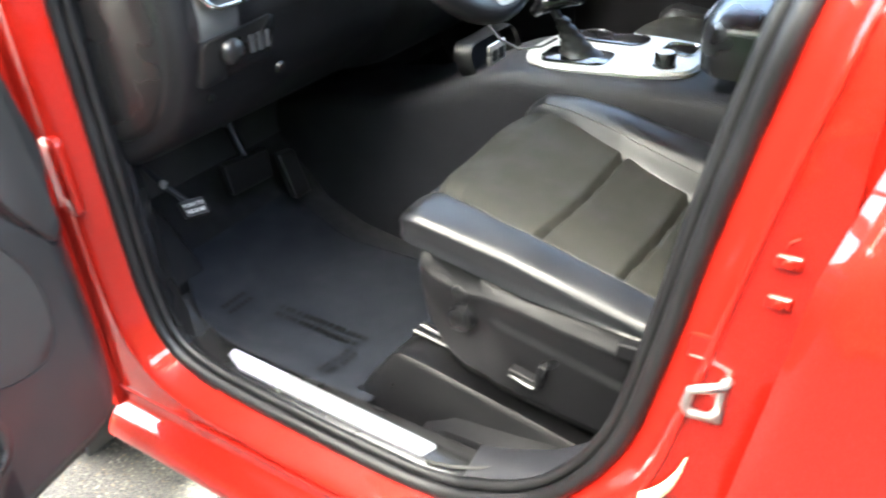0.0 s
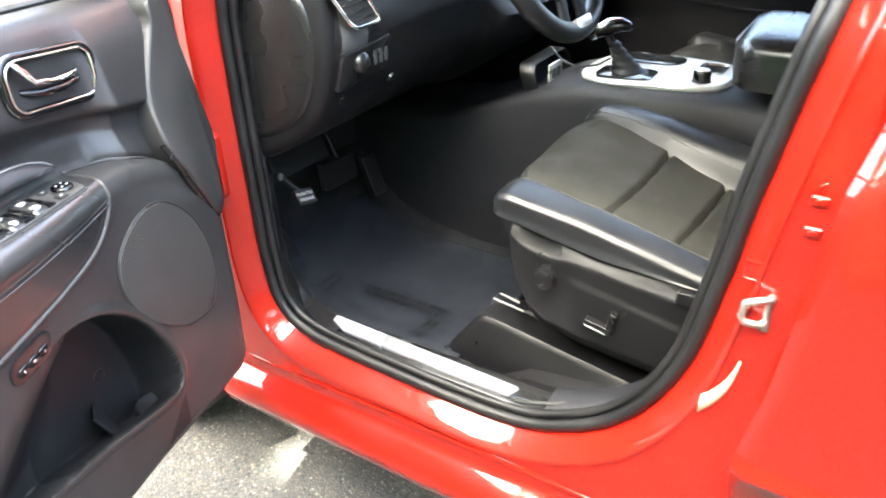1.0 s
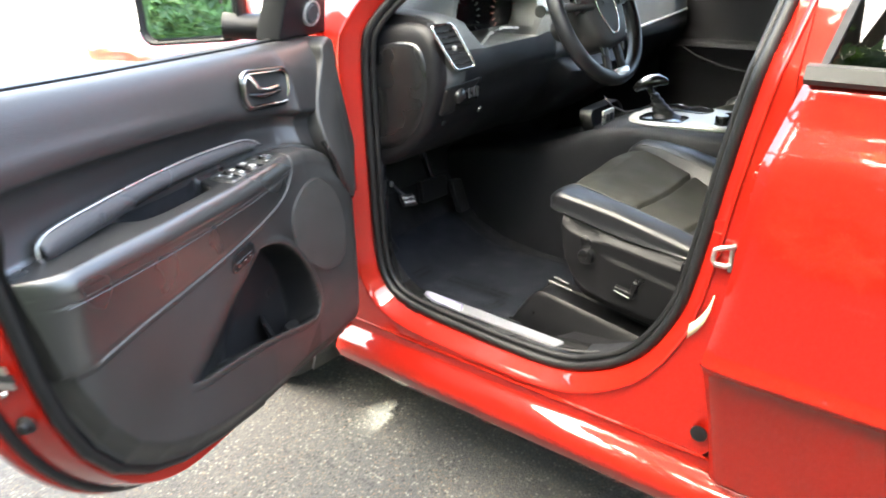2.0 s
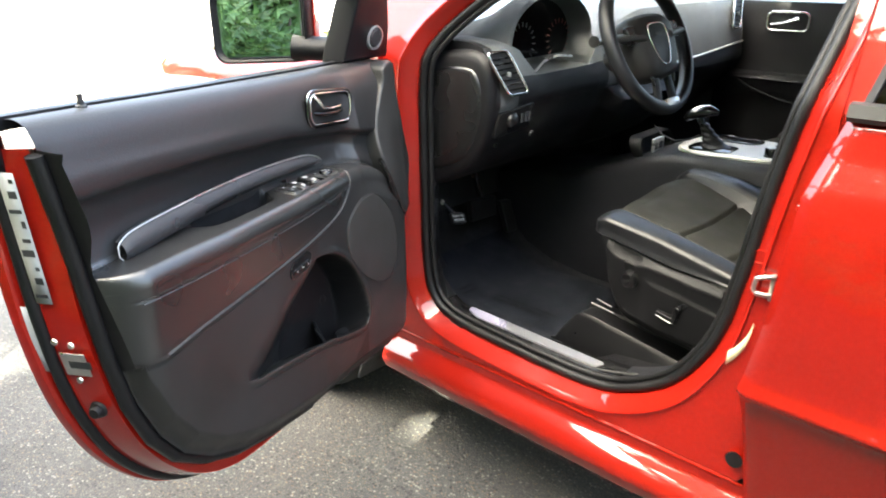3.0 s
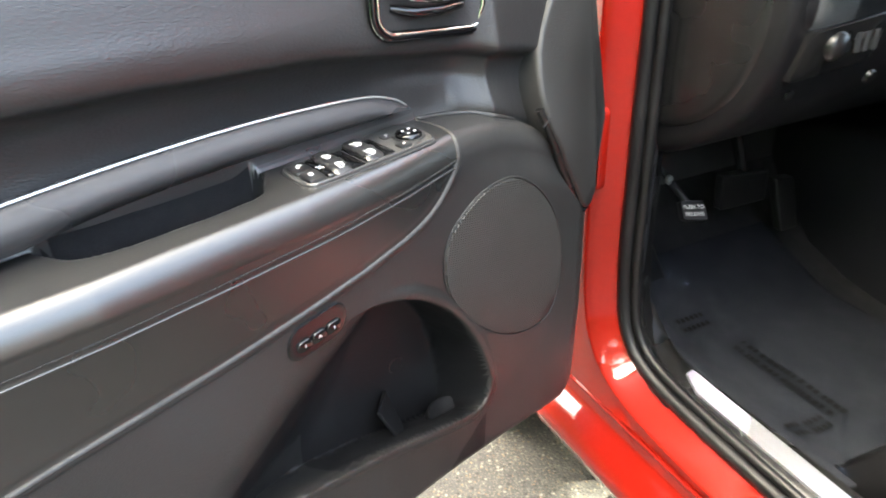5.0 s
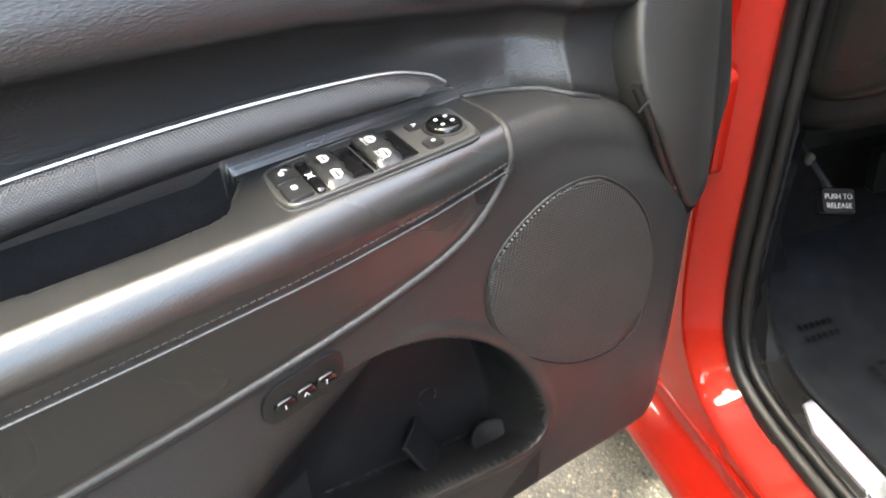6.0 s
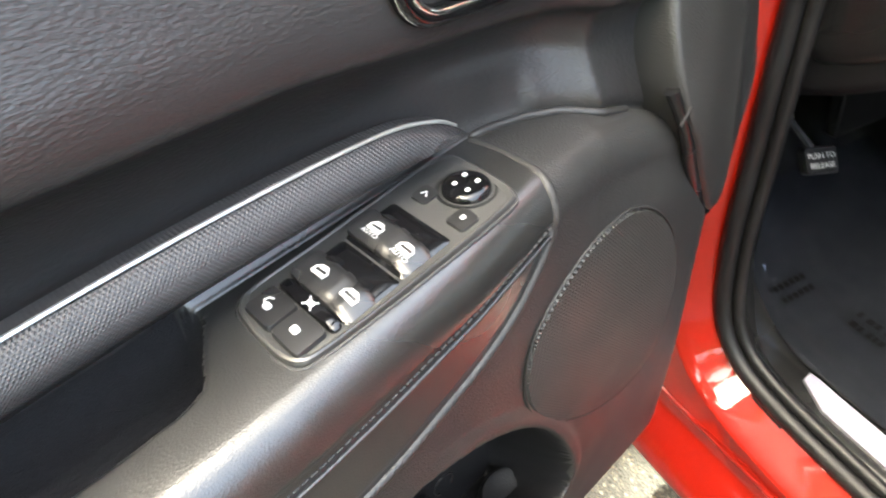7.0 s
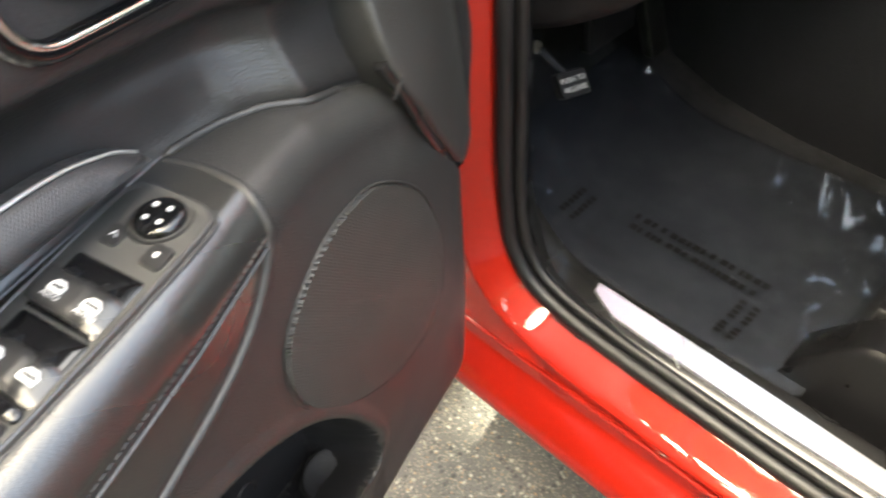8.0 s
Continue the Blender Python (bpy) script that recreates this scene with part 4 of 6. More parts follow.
# memory buttons on the crease
s = slab([(0.591 + a * 0.97 - b * 0.1, 0.970 + b - 0.16 * a) for a, b in rounded(0.082, 0.042, 0.018, 5)], lambda a, b, h: (a, h, b), ((0.80, 0.1710), (0.88, 0.1710), (0.96, 0.1705), (1.0, 0.166), (1.0, 0.145)))
part("memory_plate", s, SATIN, door, "small black seat memory plate", smooth=50)
for k, mk in ((-0.0195, True), (0.0, False), (0.0195, True)):
    zc = 0.966 - 0.16 * k
    s = slab([(0.591 + k + a, zc + b - 0.16 * a) for a, b in rounded(0.0188, 0.0135, 0.005, 4)], lambda a, b, h: (a, h, b), ((0.85, 0.1738), (0.97, 0.1732), (1.0, 0.1715), (1.0, 0.160)))
    part("memory_button", s, GLOSS, door, smooth=50)
    s = Shape().tube([(0.591 + k - 0.0018, 0.1743, zc - 0.001), (0.591 + k, 0.1743, zc + 0.0025), (0.591 + k + 0.0018, 0.1743, zc - 0.001)] if not mk else [(0.591 + k, 0.1743, zc - 0.002), (0.591 + k, 0.1743, zc + 0.002)], 0.0006, 5)
    part("marking", s, WHITE, door, smooth=0)
# window switch block on the armrest; local axes: a along the block, b across
ax0, bx0 = Vector((-1.0, -0.045)).normalized(), Vector((0.045, 1.0)).normalized()
ORG = Vector((0.476, 0.1215))
ax, bx = ax0, bx0


def on_arm(a, b, h):
    p = ORG + a * ax + b * bx
    return (p.x, p.y, arm_z(p.x) + 0.001 + h)


bez = [(-0.093, -0.004), (-0.091, -0.026), (-0.086, -0.036), (-0.075, -0.040), (-0.03, -0.040), (0.03, -0.041), (0.078, -0.041), (0.090, -0.037), (0.0945, -0.028), (0.095, 0.0), (0.094, 0.016), (0.090, 0.026), (0.080, 0.031), (0.03, 0.032), (-0.03, 0.031), (-0.074, 0.029), (-0.087, 0.025), (-0.092, 0.014)]
bezel = spline(bez, 4, True)
s = slab([tuple(p) for p in bezel], on_arm, ((1.0, -0.010), (1.0, 0.0012), (0.992, 0.0028), (0.975, 0.0036), (0.95, 0.0032), (0.93, 0.0026), (0.5, 0.0026)))
switches = part("switch_bezel", s, BEZEL, door, "dark grey window switch block on the armrest", smooth=14)
gap = Shape().tube([on_arm(p[0] * 1.010, p[1] * 1.025, -0.0012) for p in bezel], 0.0014, 5, True)
part("bezel_gap", gap, MATT, door, smooth=80)


def button(name, a0, a1, b0, b1, h0, h1, mat=SWITCH, tilt=0.0, label=""):
    rr = [((a0 + a1) / 2 + p, (b0 + b1) / 2 + q) for p, q in rounded(a1 - a0, b1 - b0, 0.003, 3)]
    s = slab(rr, lambda a, b, h: on_arm(a, b, h + tilt * (b - (b0 + b1) / 2)), ((1.0, h0), (1.0, h1 - 0.0012), (0.95, h1), (0.5, h1 + 0.0004)))
    return part(name, s, mat, door, label, smooth=45)


def paddle_h(b, b0, b1, top, drop):
    t = (b - b0) / (b1 - b0)
    return top - drop * t ** 2.2 - 0.0012 * math.exp(-((t - 0.35) / 0.2) ** 2)


def paddle(a0, a1, b0, b1, top, drop, label=""):
    """Window switch: a cap whose top rolls down towards the cabin."""
    rows3 = []
    for i in range(9):
        t = i / 8
        a = a0 + (a1 - a0) * t
        e = 0.0022 * (math.exp(-t / 0.06) + math.exp(-(1 - t) / 0.06))
        row3 = [on_arm(a, b0, 0.001)]
        for j in range(11):
            b = b0 + (b1 - b0) * j / 10
            row3.append(on_arm(a, b, paddle_h(b, b0, b1, top, drop) - e))
        rows3.append(row3 + [on_arm(a, b1, 0.001)])
    rows3 = [[(p[0], p[1], on_arm(a0, 0, 0.001)[2]) for p in rows3[0]]] + rows3 + [[(p[0], p[1], on_arm(a1, 0, 0.001)[2]) for p in rows3[-1]]]
    part("window_switch", Shape().grid(rows3), SWITCH, door, label, smooth=50)


# lock rocker, two halves
button("lock_button", -0.087, -0.065, -0.029, -0.0032, 0.001, 0.0062, tilt=0.03)
button("lock_button", -0.087, -0.065, -0.002, 0.023, 0.001, 0.0062, tilt=-0.05)
# sunken wells in front of each pair of window switches
button("switch_well", -0.0555, -0.012, -0.029, 0.027, 0.001, 0.0029, GLOSS)
button("switch_well", -0.012, 0.032, -0.030, 0.026, 0.001, 0.0030, GLOSS)
button("lockout_button", -0.0635, -0.0555, -0.028, 0.025, 0.001, 0.0056, GLOSS, label="gloss black window lockout bar")
paddle(-0.054, -0.030, -0.027, -0.002, 0.0096, 0.002, "black window switch with a white mark")
paddle(-0.054, -0.030, 0.0, 0.026, 0.0100, 0.007)
paddle(-0.008, 0.016, -0.029, -0.004, 0.0096, 0.002)
paddle(-0.008, 0.016, -0.002, 0.025, 0.0100, 0.007)
for a0, b0 in ((-0.030, -0.016), (-0.030, 0.011), (0.016, -0.018), (0.016, 0.009)):
    s = Shape().loft([[on_arm(a0 - 0.001, b0 + k * 0.004, 0.0025), on_arm(a0 - 0.001, b0 + k * 0.004, 0.0082), on_arm(a0 + 0.006, b0 + k * 0.004, 0.0028)] for k in (-1, 1)])
    part("switch_nib", s, SATIN, door, smooth=0)
button("mirror_button", 0.042, 0.058, -0.025, -0.011, 0.001, 0.0038)
button("mirror_button", 0.040, 0.057, 0.010, 0.026, 0.001, 0.0046)
s = Shape().lathe([(0.0, 0.0058), (0.010, 0.0060), (0.0145, 0.0052), (0.0162, 0.0035), (0.0165, 0.0)], on_arm(0.0725, -0.001, 0.002), (0, 0, 1), 28)
part("mirror_knob", s, GLOSS, door, "round gloss black mirror adjuster", smooth=50)
s = Shape().lathe([(0.0165, -0.001), (0.0185, 0.001), (0.0205, 0.0008), (0.021, -0.001)], on_arm(0.0725, -0.001, 0.002), (0, 0, 1), 28)
part("knob_ring", s, SATIN, door, smooth=50)


def mark(pts, hf, width=0.00055):
    s = Shape().tube([on_arm(a, b, hf(b)) for a, b in pts], width, 5)
    part("marking", s, WHITE, door, smooth=0)


def filled(a0, a1, b0, b1, h, mat=WHITE):
    s = slab([((a0 + a1) / 2 + p, (b0 + b1) / 2 + q) for p, q in rounded(a1 - a0, b1 - b0, min(a1 - a0, b1 - b0) * 0.3, 3)], on_arm, ((1.0, h - 0.001), (0.96, h)))
    part("marking", s, mat, door, smooth=0)


for da, db in ((0.006, 0.005), (-0.005, 0.006), (0.005, -0.006), (-0.006, -0.005)):
    filled(0.0725 + da - 0.0019, 0.0725 + da + 0.0019, -0.001 + db - 0.0016, -0.001 + db + 0.0016, 0.0084)
filled(-0.080, -0.0755, -0.0195, -0.0140, 0.0074)
mark([(-0.078, -0.019), (-0.076, -0.022), (-0.073, -0.021), (-0.072, -0.018)], lambda b: 0.0070)
filled(-0.0795, -0.0745, 0.006, 0.012, 0.0074)
filled(-0.0615, -0.0575, -0.003, 0.003, 0.0064)
mark([(-0.0628, -0.004), (-0.0563, 0.004)], lambda b: 0.0062)
mark([(-0.0563, -0.004), (-0.0628, 0.004)], lambda b: 0.0062)
mark([(0.048, -0.020), (0.052, -0.018), (0.048, -0.015)], lambda b: 0.0045, 0.0005)
filled(0.047, 0.051, 0.0165, 0.0195, 0.0056)


def letters(text, size, where, mat, parent):
    """Flat lettering laid with where(a, b, h)."""
    cu = bpy.data.curves.new("lettering", "FONT")
    cu.body, cu.size, cu.align_x, cu.extrude, cu.resolution_u = text, 1.0, "CENTER", 0.01, 3
    tmp = bpy.data.objects.new("lettering", cu)
    scene.collection.objects.link(tmp)
    me = bpy.data.meshes.new_from_object(tmp.evaluated_get(bpy.context.evaluated_depsgraph_get()))
    bpy.data.objects.remove(tmp)
    s = Shape()
    s.v = [tuple(where(v.co.x * size, v.co.y * size, v.co.z * size)) for v in me.vertices]
    s.f = [tuple(f.vertices) for f in me.polygons]
    return part("lettering", s, mat, parent, smooth=0, weld=False)


for a0, b0, b1, auto in ((-0.042, -0.027, -0.002, 0), (-0.042, 0.0, 0.026, 0), (0.004, -0.029, -0.004, 1), (0.004, -0.002, 0.025, 1)):
    drop = 0.002 if b0 < -0.01 else 0.007
    top = 0.0104 if b0 < -0.01 else 0.0108
    bc = b0 + 0.0145
    hf = lambda b, b0=b0, b1=b1, top=top, drop=drop: paddle_h(b, b0, b1, top, drop) - 0.0003
    mark([(a0 - 0.0026, bc - 0.0053), (a0 + 0.0010, bc - 0.0053), (a0 + 0.0038, bc - 0.0022), (a0 + 0.0040, bc + 0.0026), (a0 + 0.0012, bc + 0.0053), (a0 - 0.0026, bc + 0.0053), (a0 - 0.0026, bc - 0.0053)], hf, 0.0008)
    mark([(a0 + 0.0022, bc - 0.0028), (a0 + 0.0024, bc + 0.0029)], hf, 0.0009)
    mark([(a0 - 0.0014, bc - 0.0045), (a0 - 0.0014, bc + 0.0045)], hf, 0.0008)
    if auto:
        letters("AUTO", 0.0050, lambda a, b, h, a0=a0, bc=bc, hf=hf: on_arm(a0 - 0.0074 + b, bc + a, hf(bc + a) + h), WHITE, door)
# latch, screws, bump stop and stickers on the shut face
def shut(z, k, out=0.0):
    """A place on the slanted shut face: k from 0 at the panel to 1 at the outer edge."""
    uo = lerp(z, [(0.66, 0.985), (0.82, 1.055), (1.0, 1.085), (1.18, 1.097), (1.345, 1.108)])
    return Vector((uo + (0.026 - 0.022) * 0 + 0.022 * k + out * 0.93, 0.070 - 0.075 * k + out * 0.3, z))


s = Shape()
s.loft([[shut(z, k, o) for k, o in ((0.1, 0.001), (0.1, 0.004), (0.75, 0.004), (0.75, 0.001))] for z in (0.918, 0.925, 0.962, 0.968)])
part("latch_plate", s, STEEL, door, "zinc latch plate on the door edge", bevel=0.002)
s = Shape()
s.loft([[shut(z, k, o) for k, o in ((0.0, 0.0035), (0.0, 0.0055), (0.55, 0.0055), (0.55, 0.0035))] for z in (0.936, 0.952)])
part("latch_slot", s, MATT, door)
for z, k in ((0.985, 0.35), (0.990, 0.75), (0.905, 0.5)):
    s = Shape().lathe([(0.0, 0.004), (0.005, 0.003), (0.007, 0.0)], shut(z, k, 0.001), (0.93, 0.3, 0), 10)
    part("screw", s, STEEL, door)
s = Shape().lathe([(0.0, 0.016), (0.010, 0.016), (0.013, 0.010), (0.013, 0.004), (0.018, 0.0)], shut(0.835, 0.35, 0.0), (0.93, 0.3, 0), 18)
part("bump_stop", s, RUBBER, door, "black rubber bump stop")
for z0, z1, k0, k1, nm in ((1.07, 1.31, 0.45, 0.85, "sticker"), (0.92, 1.06, 1.15, 1.55, "sticker")):
    s = Shape().grid([[shut(z0 + (z1 - z0) * i / 4, k, 0.0022) for k in (k0, k1)] for i in range(5)])
    st = part(nm, s, LABEL, door, "pale printed sticker with dark unreadable bars", thick=0.0005)
    if z0 > 1.0:
        for i in range(9):
            z = z0 + 0.012 + (z1 - z0 - 0.03) * i / 8
            s = Shape().grid([[shut(zz, k, 0.0030) for k in (k0 + 0.05, k1 - 0.05 - 0.1 * (i % 3))] for zz in (z, z + 0.007 + 0.006 * (i % 2))])
            part("print_bar", s, MATT, door)
# mirror
mc = Vector((0.167, -0.243, 1.448))
gn = Vector((math.cos(radians(12)), math.sin(radians(12)), 0.02)).normalized()
gt = Vector((-gn.y, gn.x, 0)).normalized()
gl = [(a, b + 0.05 * a) for a, b in rounded(0.252, 0.176, 0.034, 5)]


def on_mirror(a, b, h):
    return mc + a * gt + b * Vector((0, 0, 1)) + h * gn


s = slab(gl, on_mirror, ((0.9, -0.075), (1.08, -0.055), (1.17, -0.02), (1.165, 0.010), (1.13, 0.018), (1.09, 0.018), (1.02, 0.004), (0.98, 0.003)))
part("mirror_housing", s, SEATTRIM, door, "black wing mirror housing", smooth=50)
s = slab(gl, on_mirror, ((0.70, -0.165), (1.02, -0.125), (1.185, -0.050), (1.19, -0.020), (1.0, -0.02)))
part("mirror_cap", s, RED, door, "red painted mirror cap", smooth=50)
s = slab(gl, on_mirror, ((1.0, 0.0045), (1.0, 0.0065), (0.97, 0.0075)))
part("mirror_glass", s, MIRROR, door, "mirror glass reflecting green leaves", smooth=20)
s = Shape().tube([(0.08, -0.02, 1.385), (0.12, -0.09, 1.385), (0.15, -0.15, 1.392)], [0.046, 0.044, 0.046], 12, flat=0.75)
part("mirror_arm", s, SEATTRIM, door, "black mirror foot", smooth=60)

# ---- sill trim and floor ----
s = Shape()
for_sill = [(x, 0.075 * (max(0.0, -0.045 - x) / 0.13) ** 2 + 0.03 * (max(0.0, x - 0.5) / 0.16) ** 2) for x in [-0.178 + 0.838 * i / 50 for i in range(51)]]
s.loft([[(x, -0.038, 0.515 + e), (x, -0.034, 0.543 + e), (x, -0.024, 0.5475 + e), (x, 0.030, 0.5475 + e), (x, 0.048, 0.535 + e), (x, 0.060, 0.44), (x, -0.03, 0.44)] for x, e in for_sill])
sill = part("sill_trim", s, SATIN, car, "black plastic sill trim", smooth=40)
s = Shape()
out = [(-0.034, 0.026), (-0.020, 0.027), (0.24, 0.018), (0.470, 0.009), (0.474, 0.005), (0.463, -0.021), (0.456, -0.023), (0.277, -0.0235), (0.020, -0.0150), (-0.030, 0.008)]
s = slab(out, lambda a, b, h: (a, b, h), ((1.0, 0.546), (1.0, 0.5515), (0.992, 0.5528)))
part("scuff_plate", s, ALU, sill, "brushed aluminium scuff plate with worn raised lettering", smooth=30)
s = slab([(-0.031, 0.0245), (-0.018, 0.0250), (0.118, 0.0200), (0.140, -0.0190), (0.021, -0.0130), (-0.027, 0.0085)], lambda a, b, h: (a, b, h), ((1.0, 0.5526), (0.995, 0.5531)))
part("plate_film", s, PLATEFILM, sill, "lavender film left on the plate", smooth=30)
# worn lettering on the plate as plain bars
for i in range(8):
    s = Shape().box(0.165 + 0.023 * i, 0.165 + 0.023 * i + 0.014, -0.016, -0.003, 0.5522, 0.5531)
    part("letter_bar", s, ALU, sill)
s = Shape().tube([(0.115, 0.006, 0.5535), (0.118, -0.008, 0.5535), (0.128, -0.020, 0.5535), (0.14, -0.0285, 0.5535)], 0.0012, 5)
part("plate_line", s, SILVER, sill)
# lower pillar trim behind the plate
s = Shape()
s.loft([[(x, -0.034, z0), (x, -0.026, z0 + 0.014), (x, 0.05, z0 + 0.016), (x, 0.10, z0 - 0.03), (x, 0.10, 0.44), (x, -0.03, 0.44)] for x, z0 in spline([(0.54, 0.534), (0.60, 0.556), (0.68, 0.600), (0.75, 0.665), (0.80, 0.74), (0.83, 0.82)], 5)])
part("pillar_foot_trim", s, CABIN, car, "black lower pillar trim", smooth=60)
s = Shape().tube([(0.475, -0.030, 0.552), (0.52, -0.022, 0.556), (0.56, -0.006, 0.559), (0.60, 0.02, 0.562)], 0.003, 6)
part("trim_bead", s, GRAIN, car)

# carpeted floor and toe board
rows = []
for x, z in ((1.6, 0.46), (0.9, 0.46), (0.35, 0.465), (0.0, 0.47), (-0.18, 0.49), (-0.30, 0.53), (-0.42, 0.64), (-0.55, 0.82), (-0.60, 1.0)):
    rows.append([(x, y, z + 0.0) for y in (0.05, 0.3, 0.64, 1.0, 1.60)])
part("carpet", Shape().grid(rows), CARPET, car, "black floor carpet", smooth=60)
s = Shape()
s.box(-0.50, -0.465, -0.06, 1.66, 0.60, 1.31)
part("bulkhead", s, MATT, car)
# kick panel beside the pedals
s = Shape()
s.loft([[(x, y, 0.50), (x, y, 0.8), (x, y, 1.2), (x, y - 0.03, 1.2), (x, y - 0.03, 0.50)] for x, y in ((-0.20, 0.030), (-0.27, 0.050), (-0.45, 0.07), (-0.56, 0.07))])
part("kick_panel", s, CABIN, car, "black kick panel", smooth=40)
s = Shape()
s.loft([[(x, y, z) for x, y in ((-0.160, -0.005), (-0.180, 0.015), (-0.21, 0.025), (-0.21, -0.03), (-0.165, -0.03))] for z in (0.58, 0.8, 1.0, 1.2, 1.30)])
part("hinge_pillar_trim", s, CABIN, car, smooth=40)

# seat rail and carpet hump under the driver's seat
s = Shape()
s.loft([[(x, 0.084, 0.47), (x, 0.086, 0.52 + 0.12 * (z - 0.5)), (x, 0.105, z - 0.012), (x, 0.109, z - 0.002), (x, 0.114, z + 0.002), (x, 0.124, z - 0.001), (x, 0.185, z - 0.006), (x, 0.185, 0.47)] for x, z in ((0.238, 0.512), (0.252, 0.535), (0.290, 0.588), (0.312, 0.612), (0.330, 0.621), (0.36, 0.620), (0.449, 0.606), (0.578, 0.585), (0.675, 0.569), (0.88, 0.540))])
rail = part("seat_rail", s, SEATSIDE, car, "satin black seat rail cover sloping down to the sill", smooth=50)
for pts in (((0.318, 0.180, 0.627), (0.395, 0.180, 0.616)), ((0.332, 0.188, 0.640), (0.380, 0.188, 0.630))):
    part("rail_slide", Shape().tube(pts, 0.0028, 8), GREYMARK, rail, "bright seat slide")
s = Shape()
s.loft([[(x, 0.19, 0.47), (x, 0.19, 0.59), (x, 0.20, 0.605), (x, 0.235, 0.605), (x, 0.245, 0.59), (x, 0.245, 0.47)] for x in (0.30, 0.32, 0.6, 0.85)])
part("inner_rail", s, SEATSIDE, rail, bevel=0.003)
s = Shape()
s.loft([[(x, 0.04, z - 0.05), (x, 0.06, z), (x, 0.12, z + 0.015), (x, 0.55, z + 0.015), (x, 0.62, z - 0.05), (x, 0.62, 0.45), (x, 0.04, 0.45)] for x, z in ((0.40, 0.50), (0.46, 0.535), (0.6, 0.545), (0.9, 0.55))])
part("under_seat_cover", s, SEATSIDE, rail, smooth=50)

